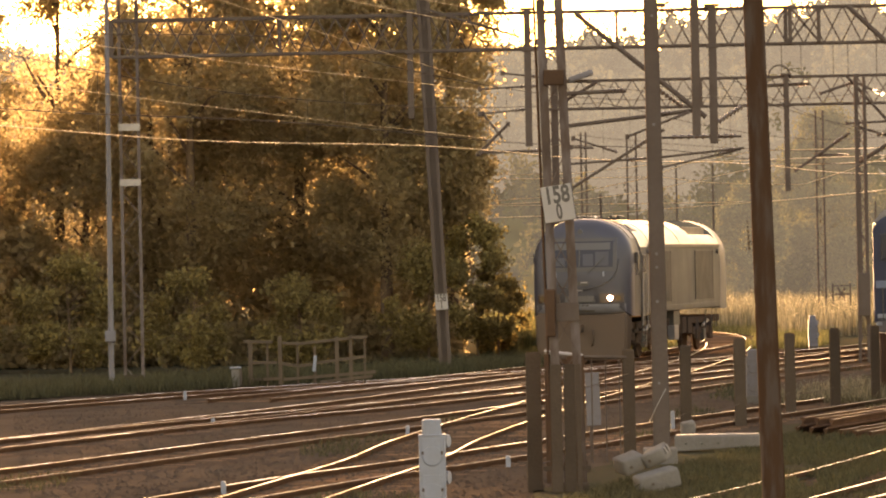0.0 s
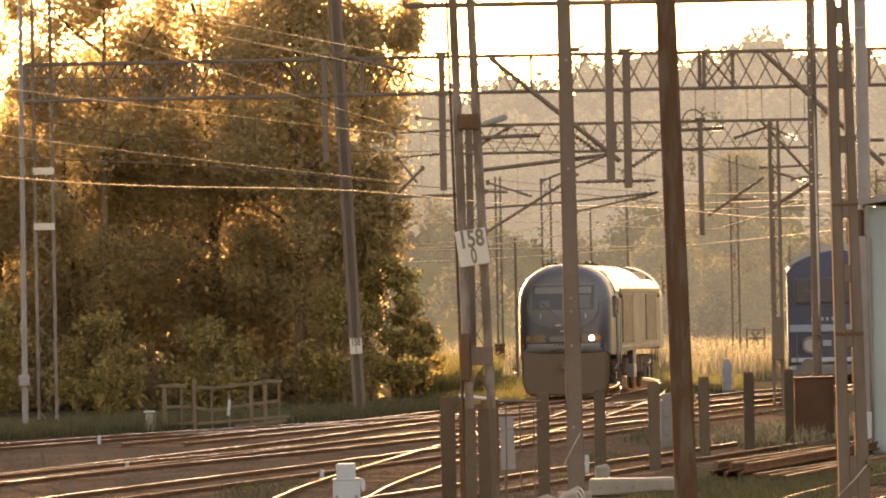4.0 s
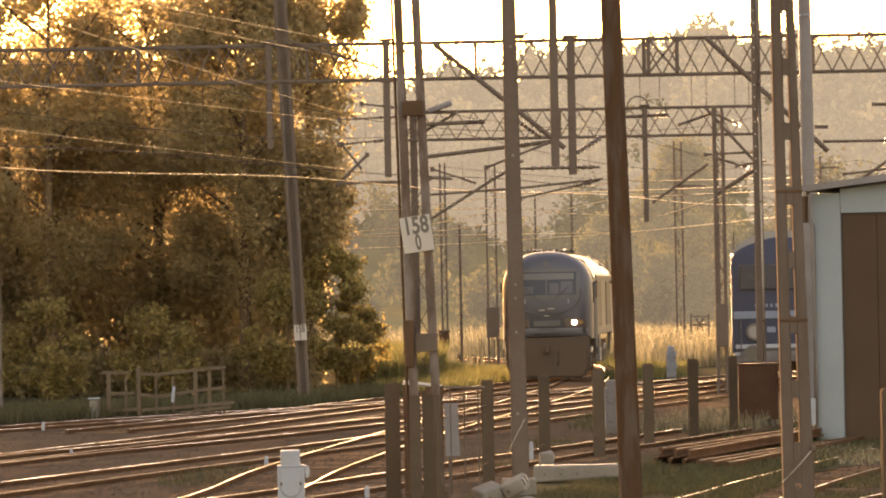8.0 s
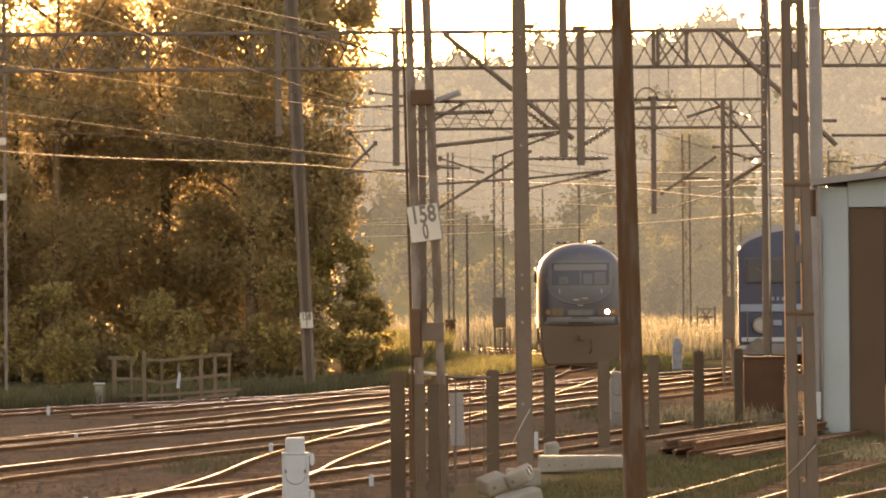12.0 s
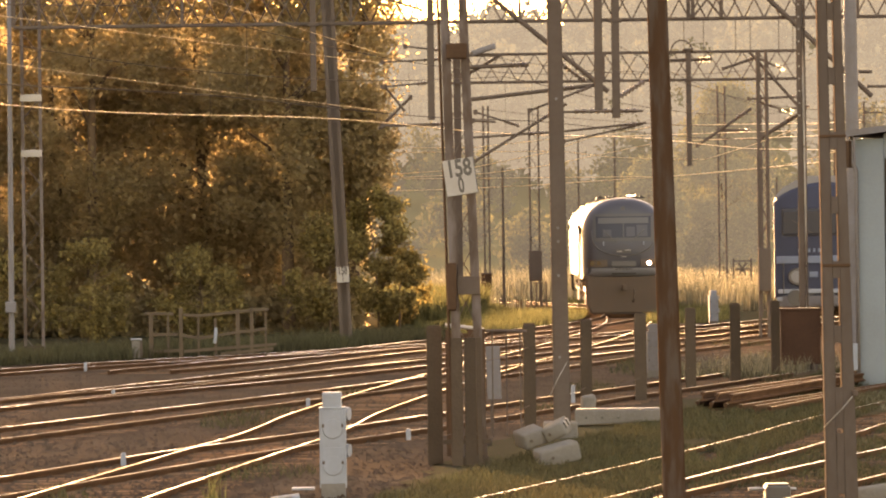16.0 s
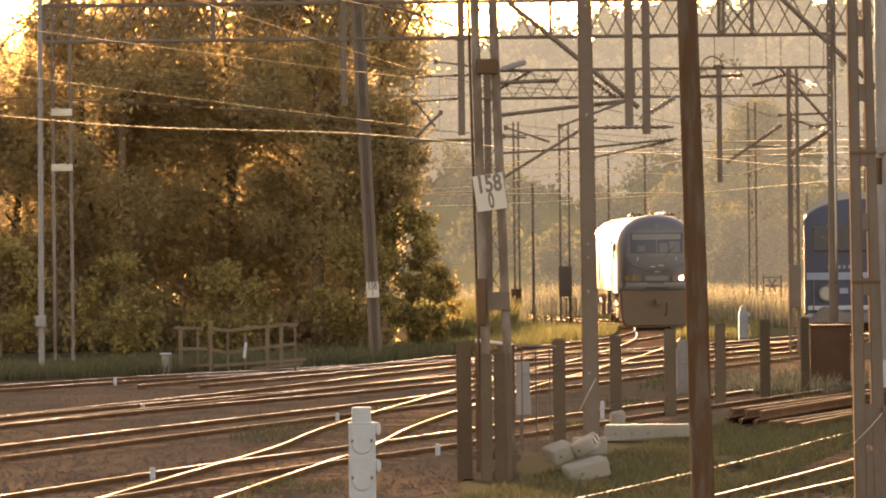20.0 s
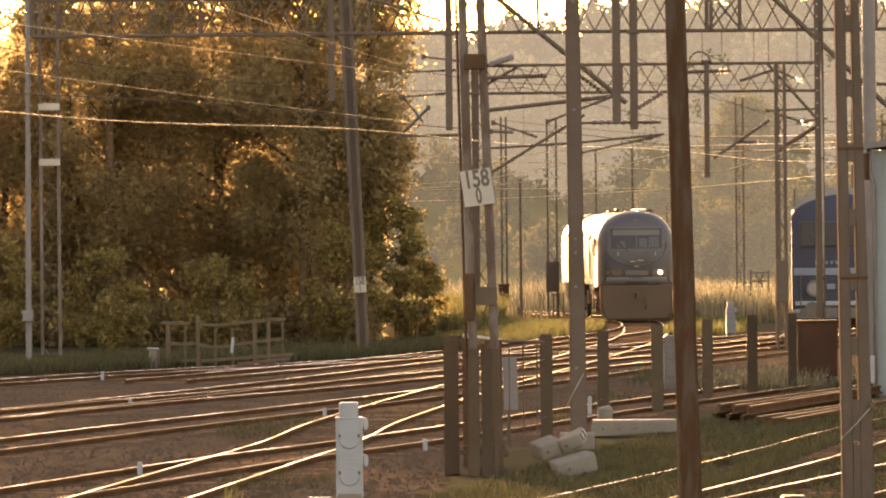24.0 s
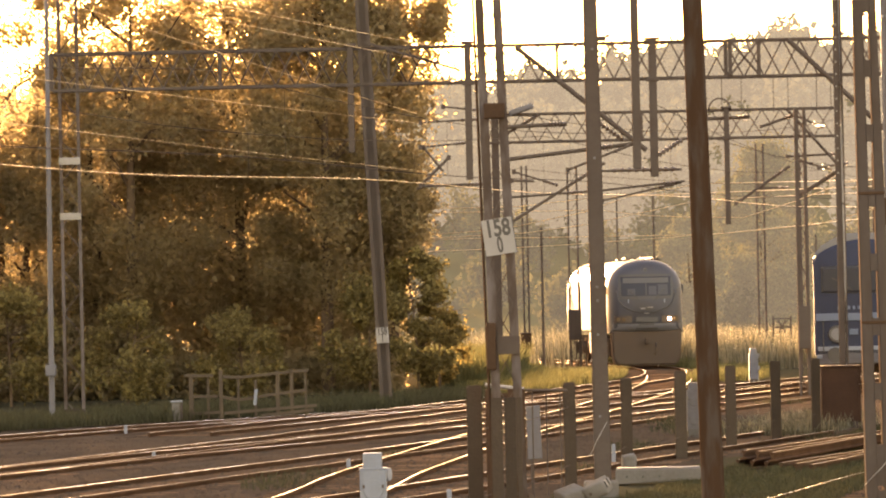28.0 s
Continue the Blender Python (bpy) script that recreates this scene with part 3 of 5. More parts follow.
tagged(new("curve_grass", blade_mesh("curve_grass", scatter(26000, 73, curve_spot), 0.34, 0.010, M_WEED, 74, 0.4)), "low yellow-green grass beside the curving track", "grass", kind="stuff")


def strip_spot(rng):
    y = rng.uniform(49, 95)
    x = rng.uniform(-0.5, 10)
    mid = 0.1 + (y - 51) * 0.212
    if x - mid < -0.7 or x - mid > 2.5 or noise.noise(Vector((x * 0.9, y * 0.35, 7.0))) < -0.5:
        return None
    return (x, y, -0.05)


tagged(new("strip_grass", blade_mesh("strip_grass", scatter(46000, 65, strip_spot), 0.13, 0.007, M_BLADE, 66, 0.5)), "short tufty grass along the yard fence", "grass", kind="stuff")


def shade_spot(rng):
    x = rng.uniform(-16, 1.0)
    y = np.interp(x, (-16, -12, -6, -2, 0.5, 1.0), (101.2, 105.4, 113.9, 119.9, 126.7, 128.4)) - 0.4 + abs(rng.normal()) * 5.8
    return (x, y, -0.05)


tagged(new("shade_grass", blade_mesh("shade_grass", scatter(26000, 67, shade_spot), 0.34, 0.012, M_BLADE, 68, 0.4)), "green grass under the trees", "grass", kind="stuff")


def box_weed_spot(rng):
    y = rng.uniform(92.7, 102)
    x = 4.6 + (y - 91.8) * 0.294 + rng.uniform(0, 2.6)
    return (x, y, -0.07)


# straw material stands in for low sun on these weeds
tagged(new("golden_weeds", blade_mesh("golden_weeds", scatter(1800, 75, box_weed_spot), 0.36, 0.009, M_STRAW, 76, 0.4)), "dry weeds near the rusty box, in straw gold for the sun on them", "grass", kind="stuff")


def shed_spot(rng):
    y = rng.uniform(52.7, 83.3)
    x = rng.uniform(1.5, 13)
    near = 2.3 + (y - 51.9) * 0.274
    if x < near + 0.2 or x > near + 6.5 or noise.noise(Vector((x * 0.7, y * 0.3, 2.0))) < -0.22:
        return None
    return (x, y, -0.07)


tagged(new("siding_grass", blade_mesh("siding_grass", scatter(30000, 77, shed_spot), 0.11, 0.007, M_BLADE, 78, 0.5)), "short grey-green grass round the sidings by the shed", "grass", kind="stuff")


def straw_spot(rng):
    y = rng.uniform(74, 80.8)
    return (8.30 - (y - 77.4) * 0.03 + rng.normal() * 0.45, y, -0.05)


tagged(new("dry_grass", blade_mesh("dry_grass", scatter(900, 79, straw_spot), 0.16, 0.008, M_STRAW, 80, 0.5)), "dry golden grass before the shed gate", "grass", kind="stuff")


def weed_spot(rng):
    y = rng.uniform(47.6, 119)
    x = -8 + (y - 64.6) * 0.294 + rng.uniform(0, 11)
    if noise.noise(Vector((x * 0.5, y * 0.2, 3.0))) < 0.28:
        return None
    return (x, y, -0.07)


tagged(new("track_weeds", blade_mesh("track_weeds", scatter(6000, 69, weed_spot), 0.16, 0.007, M_BLADE, 70, 0.5)), "sparse weeds between the tracks", "grass", kind="stuff")


rng = np.random.default_rng(91)
weed = thing("weed_tuft", -2.33, 50.5, -0.07, "small yellow-green weed growing between the rails", "weed")
stems = new("stem", blade_mesh("stem", rng.normal(size=(46, 3)) * np.array([0.06, 0.06, 0.0]), 0.36, 0.009, M_WEED, 92, 0.25))
stems.parent = weed


def stones():
    rng = np.random.default_rng(71)
    n = 26000
    y = 46 + 68 * rng.random(n) ** 1.6
    x = rng.uniform(-0.112, 0.112, n) * y
    c = np.stack([x, y, np.full(n, -0.055)], 1)
    s = rng.uniform(0.018, 0.05, (n, 1, 1))
    base = np.array([(1, 0, 0), (-0.6, 0.8, 0), (-0.5, -0.9, 0), (0.1, 0.1, 0.8)])
    v = (c[:, None, :] + base[None] * s * rng.uniform(0.6, 1.3, (n, 4, 3))).reshape(-1, 3)
    i = np.arange(n)[:, None] * 4
    f = np.concatenate([i + np.array([[0, 1, 3]]), i + np.array([[1, 2, 3]]), i + np.array([[2, 0, 3]])])
    return numpy_mesh("ballast_stones", v, f, M_BALLAST)


tagged(new("ballast_stones", stones()), "loose rusty ballast stones", "gravel", kind="stuff")


# ---- overhead line: portals, masts, brackets, wires ----
def insulator(p0, p1, parent, n=5, r=0.07):
    """A string of ceramic discs."""
    p0, p1 = Vector(p0), Vector(p1)
    b = rod(p0, p1, r * 0.35, 6)
    for k in range(n):
        c = p0.lerp(p1, (k + 0.5) / n)
        d = (p1 - p0) / n * 0.32
        rod(c - d, c + d, r, 10, r * 0.5, b)
    return part("insulator", b, M_CERAM, parent)


def portal(y, x0, x1, low, high, label, step=0.72, chord=0.074, deep=0.55, posts=()):
    """A lattice beam across the tracks with drop posts (x, foot, width)."""
    t = thing("catenary_portal", x0, y, 0, label, "portal", "overhead line portals")
    w = x1 - x0
    for yy in (-deep / 2, deep / 2):
        for z in (low, high):
            part("chord", box(w / 2, yy, z, w, chord, chord, 0.008), M_STEEL, t)
    n = int(w / step)
    webs = {}
    for i in range(n):
        for face, yy in enumerate((-deep / 2, deep / 2)):
            up = (i + face) % 2 == 0
            if up not in webs:
                za, zb = (low, high) if up else (high, low)
                b = bar((0, 0, za), (step, 0, zb), 0.034, 0.034)
                webs[up] = part("lattice_bar", b, M_STEEL, t).data
                bpy.data.objects.remove(t.children[-1])
            o = new("lattice_bar", webs[up])
            o.parent = t
            o.matrix_basis = pose(i * step, yy, 0)
    for i in range(0, n, 9):
        for yy in (-deep / 2, deep / 2):
            part("upright", box(i * step, yy, (low + high) / 2, 0.06, 0.05, high - low, 0.0), M_STEEL, t)
    for x, foot, width in posts:
        p = part("drop_post", box(x - x0, -deep / 2 - width / 2 - 0.05, (foot + high) / 2 + 0.04, width, width, high - foot + 0.08, 0.012), M_STEEL, t)
        part("clamp", box(x - x0, -deep / 2 - width / 2 - 0.05, high + 0.07, width * 2.0, width * 1.3, 0.07, 0.01), M_STEEL, p)
        part("clamp", box(x - x0, -deep / 2 - width / 2 - 0.05, low - 0.03, width * 1.7, width * 1.3, 0.10, 0.01), M_STEEL, p)
    return t


p0 = portal(93.5, -0.4, 15, 9.2, 10.15, "rusty lattice portal over the near tracks", posts=((3.82, 5.5, 0.17),))
p1 = portal(110.5, -9.8, 17, 8.17, 9.06, "rusty lattice portal carrying the overhead line", 0.46, 0.062, posts=((-2.45, 6.5, 0.15), (0.42, 5.77, 0.17), (4.94, 5.75, 0.19)))
for xa, za, xb, zb in ((1.60, 9.0, 4.75, 6.40), (8.25, 9.05, 11.2, 6.2)):
    part("strut", rod((xa + 9.8, -0.42, za), (xb + 9.8, -0.42, zb), 0.06, 8), M_STEEL, p1)
for xa in (6.85, 7.55):
    part("upright", box(xa + 9.8, -0.3, 8.6, 0.09, 0.06, 0.85), M_STEEL, p1)
part("strut", bar((6.85 + 9.8, -0.33, 8.2), (7.55 + 9.8, -0.33, 9.05), 0.07, 0.05), M_STEEL, p1)
part("strut", bar((6.85 + 9.8, -0.33, 9.05), (7.55 + 9.8, -0.33, 8.2), 0.07, 0.05), M_STEEL, p1)
for xa in (16.7,):
    part("leg", box(xa + 9.8, 0, 4.45, 0.28, 0.4, 9.0, 0.02), M_STEEL, p1)
for xa in (14.8,):
    part("leg", box(xa + 0.4, 0, 5.0, 0.28, 0.4, 10.1, 0.02), M_STEEL, p0)
for xa in (6.65, 7.13, 7.92, 8.28, 8.98, 9.33):
    part("hanger_wire", rod((xa + 9.8, 0.1, 8.2), (xa + 9.8, 0.1, 7.3), 0.009, 5), M_STEEL, p1)
part("strut", bar((-2.11 + 9.8, -0.4, 9.20), (0.25 + 9.8, -0.4, 8.45), 0.08, 0.06), M_STEEL, p1)
part("tray", box(3.55 + 9.8, -0.2, 9.16, 0.55, 0.2, 0.1, 0.02), M_STEEL, p1)
insulator((3.3 + 9.8, -0.2, 9.2), (3.8 + 9.8, -0.2, 9.2), p1, 6, 0.07)
p2 = portal(156.4, 1.2, 13.35, 8.2, 9.17, "distant lattice portal with thin chords", 0.60, 0.08, 0.5, posts=((9.52, 5.2, 0.18),))
part("ring", pipe([(9.3 - 1.2 + 0.38 * math.cos(a), -0.3, 9.15 + 0.42 * math.sin(a)) for a in [k * math.pi / 12 for k in range(13)]], 0.03), M_STEEL, p2, "bent steel hoop")
part("strut", rod((11.62 - 1.2, -0.4, 9.15), (13.34 - 1.2, -0.4, 7.2), 0.05, 8), M_STEEL, p2)
for xa in (1.5,):
    part("leg", box(xa - 1.2, 0, 4.5, 0.25, 0.35, 9.1, 0.02), M_STEEL, p2)

BR_A = (110.5, [(-0.77, 6.59, 0.41, 6.68, 0.021), (-0.70, 6.59, -0.23, 5.99, 0.028), (-0.09, 6.33, -0.79, 5.65, 0.035), (-0.79, 5.64, 0.87, 5.66, 0.035), (-0.76, 7.20, 0.63, 7.25, 0.021), (-0.20, 7.58, 0.70, 7.47, 0.021)])
BR_B = (110.5, [(1.25, 7.04, 2.82, 7.09, 0.049), (1.23, 6.24, 4.44, 6.57, 0.049), (1.17, 6.79, 2.02, 7.27, 0.035), (1.25, 7.34, 2.02, 7.34, 0.028), (1.35, 5.32, 3.37, 5.43, 0.028), (1.50, 5.95, 2.47, 5.63, 0.021), (1.43, 5.73, 1.99, 5.70, 0.028), (1.44, 4.73, 3.73, 6.12, 0.035)])
BR_C = (110.5, [(3.51, 5.43, 5.67, 5.63, 0.028), (3.38, 5.92, 5.61, 5.92, 0.028), (3.64, 5.19, 5.60, 5.60, 0.021), (2.82, 5.96, 4.44, 6.57, 0.028)])
BR_D = (156.4, [(9.79, 5.90, 11.69, 7.17, 0.049), (10.73, 8.56, 11.89, 8.94, 0.049), (11.89, 8.94, 12.81, 8.53, 0.039), (11.60, 7.50, 13.58, 7.57, 0.039), (11.97, 6.12, 13.37, 6.98, 0.069), (12.09, 7.34, 13.07, 7.04, 0.039), (12.68, 7.09, 13.57, 7.21, 0.039), (10.69, 6.44, 11.48, 6.42, 0.039), (8.86, 8.87, 10.34, 8.91, 0.059)])
BR_E = (156.4, [(15.76, 7.88, 18.64, 7.87, 0.049), (16.62, 6.29, 18.63, 7.63, 0.049), (15.48, 8.40, 15.91, 8.39, 0.059), (17.48, 9.14, 18.67, 9.12, 0.059), (15.65, 6.98, 16.24, 6.97, 0.029), (16.43, 6.73, 17.98, 6.90, 0.039)])



def bracket(spec, y, label):
    """Tubular cantilever arms of the overhead line: (x0, z0, x1, z1, radius)."""
    depth, arms = spec
    x, z = arms[0][0], arms[0][1]
    t = thing("catenary_bracket", x, y, 0, label, "bracket", "catenary brackets")
    for i, (x0, z0, x1, z1, r) in enumerate(arms):
        arm = part("arm", rod((x0 - x, -0.35 + 0.08 * (i % 3), z0), (x1 - x, -0.35 + 0.08 * (i % 3), z1), max(r, 0.022), 8), M_STEEL, t)
        part("clamp", box(x0 - x, -0.35 + 0.08 * (i % 3), z0, 0.10, 0.10, 0.12, 0.01), M_STEEL, arm)
        if (x1 - x0) ** 2 + (z1 - z0) ** 2 > 0.6:
            a, b = Vector((x0 - x, -0.35 + 0.08 * (i % 3), z0)), Vector((x1 - x, -0.35 + 0.08 * (i % 3), z1))
            insulator(a.lerp(b, 0.72), a.lerp(b, 0.72) + (b - a).normalized() * 0.4, arm, 5, max(0.055, r * 1.7))
    return t


bracket(BR_A, 110.5, "rusty tube brackets hanging at the tree edge")
tb = bracket(BR_B, 110.5, "rusty tube brackets with registration arms")
bracket(BR_C, 110.5, "rusty tube brackets with brown insulators")
bracket(BR_D, 156.4, "distant tube brackets with curved arms")
bracket(BR_E, 156.4, "distant tube brackets above the shed roof")
tc = thing("insulator_string", 4.2, 110.1, 0, "slanting brown insulator strings on a drop post", "insulator")
insulator((-0.6, 0, 7.1), (0.0, 0, 6.65), tc, 7, 0.08)
insulator((0.75, 0, 6.22), (1.45, 0, 6.65), tc, 8, 0.08)
insulator((-0.3, 0, 5.93), (1.3, 0, 5.93), tc, 9, 0.07)
fl = thing("yard_floodlight", 1.35, 110.15, 0, "pale grey floodlight head on a tubular arm", "lamp")
part("arm", rod((0.0, 0, 7.33), (0.75, 0, 7.33), 0.03), M_STEEL, fl)
part("lamp_head", box(0.36, -0.1, 7.46, 0.62, 0.22, 0.14, 0.04, Matrix.Translation((0.36, 0, 7.46)) @ Matrix.Rotation(radians(-18), 4, "Y") @ Matrix.Translation((-0.36, 0, -7.46))), M_GREYSTEEL, fl)


def lattice_mast(x, y, height, width, label, foot_box=0.0, mat=M_STEEL, lean=0.0, step=0.55, turn=0.0):
    """Two channel legs laced with bars."""
    t = thing("lattice_mast", x, y, -0.05, label, "mast", "overhead line masts", turn)
    top = height * lean
    for s in (-1, 1):
        b = box(0, 0, 0, 0.075, 0.13, 1.0)
        bmesh.ops.transform(b, matrix=Matrix(((1, 0, top, s * width / 2 + top / 2), (0, 1, 0, 0), (0, 0, height, height / 2), (0, 0, 0, 1))), verts=b.verts)
        part("leg", b, mat, t)
    n = int(height / step)
    for i in range(n):
        z0, z1 = i * step, (i + 1) * step
        s = 1 if i % 2 else -1
        part("lacing_bar", bar((-s * width / 2 + top * z0 / height, -0.05, z0), (s * width / 2 + top * z1 / height, -0.05, z1), 0.055, 0.02), mat, t)
    if foot_box:
        part("cabinet", box(0, -0.2, foot_box - 0.1, width * 1.45, 0.3, 1.2, 0.02), M_STEEL, t, "dark equipment box on the mast")
    return t


lattice_mast(4.72, 178.5, 7.95, 0.36, "slim far lattice mast with a dark box", 1.8)
lattice_mast(9.72, 125.8, 8.0, 0.24, "dark lattice mast beside the blue locomotive", 2.0)
lattice_mast(12.75, 187, 9.0, 0.30, "slim far lattice mast in the meadow", 0)
lattice_mast(15.6, 200.6, 9.0, 0.30, "slim far lattice mast in the meadow", 0)
lattice_mast(17.6, 190.4, 8.6, 0.30, "slim far lattice mast near the shed", 0)
lattice_mast(12.07, 155.72, 9.0, 0.28, "dark lattice mast carrying the distant portal", 0)
lattice_mast(2.9, 183.6, 8.2, 0.2, "slim far lattice mast near the trees", 0)
lattice_mast(20.4, 205.7, 8.8, 0.3, "slim far lattice mast near the shed", 0)
cross = thing("crossed_sign", 13.3, 183.6, 0, "small crossed lattice marker in the tall grass", "marker")
for a in (0, 60, 120):
    part("board", box(0, 0.03 * a / 60, 1.35, 0.62, 0.03, 0.07, 0, Matrix.Translation((0, 0, 1.35)) @ Matrix.Rotation(radians(a), 4, "Y") @ Matrix.Translation((0, 0, -1.35))), M_STEEL, cross)
part("post", rod((-0.36, 0, -0.05), (-0.36, 0, 1.8), 0.035), M_STEEL, cross)
part("post", rod((0.36, 0, -0.05), (0.36, 0, 1.8), 0.035), M_STEEL, cross)
part("rail", box(0, 0, 1.69, 0.76, 0.04, 0.05), M_STEEL, cross)


def slim_pole(x, y, height, r, label, mat=M_STEEL):
    t = thing("slim_pole", x, y, -0.05, label, "pole", "slim poles")
    part("shaft", rod((0, 0, 0), (0, 0, height), r, 10, r * 0.75), mat, t)
    part("cap", rod((0, 0, height), (0, 0, height + 0.08), r * 0.9, 10, r * 0.5), mat, t)


slim_pole(-6.0, 168.3, 7.0, 0.09, "slim pole behind the trees")
slim_pole(3.3, 170, 5.4, 0.06, "pale slim pole before the meadow")
slim_pole(6.75, 186.15, 6.8, 0.05, "slim pole behind the track")
slim_pole(8.9, 200.6, 7.2, 0.06, "slim pole on the meadow edge")
slim_pole(14.2, 176.8, 5.0, 0.04, "slim pole on the meadow edge")
slim_pole(15.3, 173.4, 4.4, 0.04, "slim pole on the meadow edge")

# catenary wires above the tracks
for key, heights in (("middle", (5.45, 6.8)), ("main", (5.4, 6.9))):
    pts = lerp_path(TRACKS[key], 2.0)
    x, y = pts[0].x, pts[0].y
    t = thing("overhead_line", x, y, 0, "copper contact wire with its messenger wire above a track", "wire", "overhead lines")
    a = [(p.x - x, p.y - y, heights[0] + 0.05 * math.sin(i * 0.5)) for i, p in enumerate(pts)]
    b = [(p.x - x, p.y - y, heights[1] - 0.5 * math.sin(math.pi * ((p.y - 76 + 340) % 34) / 34)) for p in pts]
    part("contact_wire", pipe(a, 0.009, 5), M_STEEL if key == "main" else M_WIRE, t)
    part("messenger_wire", pipe(b, 0.008, 5), M_STEEL, t)
    for i in range(2, len(pts) - 1, 5):
        part("dropper", rod(a[i], b[i], 0.004, 4), M_STEEL, t)


def wire(p, q, sag, label, r=0.009, mat=M_WIRE):
    n = 14
    t = thing("line_wire", p[0], p[1], 0, label, "wire", "line wires")
    pts = []
    for i in range(n + 1):
        k = i / n
        pts.append((p[0] + (q[0] - p[0]) * k - p[0], p[1] + (q[1] - p[1]) * k - p[1], p[2] + (q[2] - p[2]) * k - sag * 4 * k * (1 - k)))
    part("strand", pipe(pts, r, 5), mat, t)


for p, q, sag in (((-7.92, 98.6, 7.65), (-0.53, 112.2, 7.23), 0.06), ((-7.93, 98.6, 6.61), (-0.64, 112.2, 6.05), 0.06), ((-4.34, 98.6, 9.17), (0.30, 112.2, 9.03), 0.03),
                  ((-5.34, 98.6, 9.08), (-0.51, 112.2, 8.80), 0.04), ((-4.94, 98.6, 8.26), (-0.80, 112.2, 7.48), 0.05)):
    way = Vector(q) - Vector(p)
    far_end = Vector(p) - way * 0.9 + Vector((0, 0, 0.25))
    wire(far_end, q, sag, "thin wire passing before the trees", 0.007)


def glint_wire(points, label):
    x, y, z = points[0]
    t = thing("line_wire", x, y, 0, label, "wire", "line wires")
    points = [(-6.0, 168.3, points[0][2])] + points + [(20.4, 205.7, points[-1][2] + 1.0)]
    part("strand", pipe([(a - x, b - y, c) for a, b, c in points], 0.017, 6), M_WIRE, t)


glint_wire([(-1.20, 163.2, 5.13), (0.85, 163.2, 5.24), (2.29, 163.2, 5.39), (4.76, 163.2, 5.86), (6.31, 163.2, 6.37), (8.89, 163.2, 6.79)], "thin wire glinting gold in low sun")
glint_wire([(-1.02, 165.75, 5.04), (2.63, 165.75, 5.17), (4.93, 165.75, 5.44), (8.18, 165.75, 6.07), (9.23, 165.75, 6.26)], "thin wire glinting gold in low sun")
glint_wire([(2.37, 168.3, 6.19), (4.92, 168.3, 6.44), (6.44, 168.3, 6.51)], "thin wire glinting gold in low sun")
glint_wire([(5.52, 170.85, 6.05), (7.34, 170.85, 5.80), (9.07, 170.85, 5.70), (11.00, 170.85, 5.65), (12.85, 170.85, 6.19), (14.92, 170.85, 6.91)], "thin wire glinting gold in low sun")
glint_wire([(9.84, 173.4, 5.06), (12.03, 173.4, 5.21), (14.01, 173.4, 5.37), (15.60, 173.4, 5.76), (17.32, 173.4, 6.23)], "thin wire glinting gold in low sun")
glint_wire([(-1.31, 175.95, 4.66), (1.12, 175.95, 4.70), (4.22, 175.95, 4.80), (8.88, 175.95, 5.04), (10.88, 175.95, 5.16)], "thin wire glinting gold in low sun")
wire((2.2, 156.4, 7.3), (22, 163.2, 6.9), 0.5, "sagging wire between portals", 0.008, M_STEEL)
wire((1.0, 110.5, 7.5), (14, 156.4, 8.9), 0.6, "sagging wire between portals", 0.008, M_STEEL)
wire((4.9, 110.5, 7.6), (22, 204, 8.0), 0.9, "sagging wire between portals", 0.008, M_STEEL)

# ---- the near mast with the kilometre board ----
nm = thing("channel_mast", 0.66, 58.82, -0.05, "weathered two-channel mast with riveted lacing", "mast")
L0, L1, R0, R1 = 0.545, 0.375, 0.845, 0.60
for xa, xb in ((L0, L1), (R0, R1)):
    outline = ((-0.058, 0), (0.058, 0), (0.058, 0.012), (0.007, 0.012), (0.007, 0.108), (0.058, 0.108), (0.058, 0.12), (-0.058, 0.12), (-0.058, 0.108), (-0.007, 0.108), (-0.007, 0.012), (-0.058, 0.012))
    b = loft([[(xa + (xb - xa) * k - 0.66 + u, v, 7.6 * k) for u, v in outline] for k in (0.0, 1.0)])
    part("channel", b, M_MASTGREY, nm)
for i in range(13):
    z0, z1 = 0.3 + i * 0.52, 0.3 + (i + 1) * 0.52
    s = i % 2
    k0, k1 = z0 / 7.6, z1 / 7.6
    xl = lambda k: L0 + (L1 - L0) * k - 0.66
    xr = lambda k: R0 + (R1 - R0) * k - 0.66
    part("lacing_bar", bar((xl(k0) if s else xr(k0), 0.13, z0), (xr(k1) if s else xl(k1), 0.13, z1), 0.035, 0.012), M_MASTGREY, nm)
    part("lacing_bar", bar((xr(k0) if s else xl(k0), -0.012, z0), (xl(k1) if s else xr(k1), -0.012, z1), 0.030, 0.012), M_MASTGREY, nm)
part("switch_box", box(-0.10, -0.08, 5.42, 0.27, 0.14, 0.20, 0.015), M_RUST, nm, "rusty box on the mast")
part("cabinet", box(-0.20, -0.06, 2.35, 0.12, 0.14, 0.62, 0.015), M_RUST, nm, "narrow rusty box low on the mast")
part("plate", box(0.02, -0.03, 2.36, 0.30, 0.02, 0.24, 0.004), M_STEEL, nm)
part("cable_pipe", rod((-0.21, 0.1, 0.1), (-0.36, 0.1, 7.4), 0.018, 8), M_RUST, nm)
part("foundation", box(0.02, 0.05, 0.05, 0.5, 0.4, 0.16, 0.03), M_CONCPOST, nm)


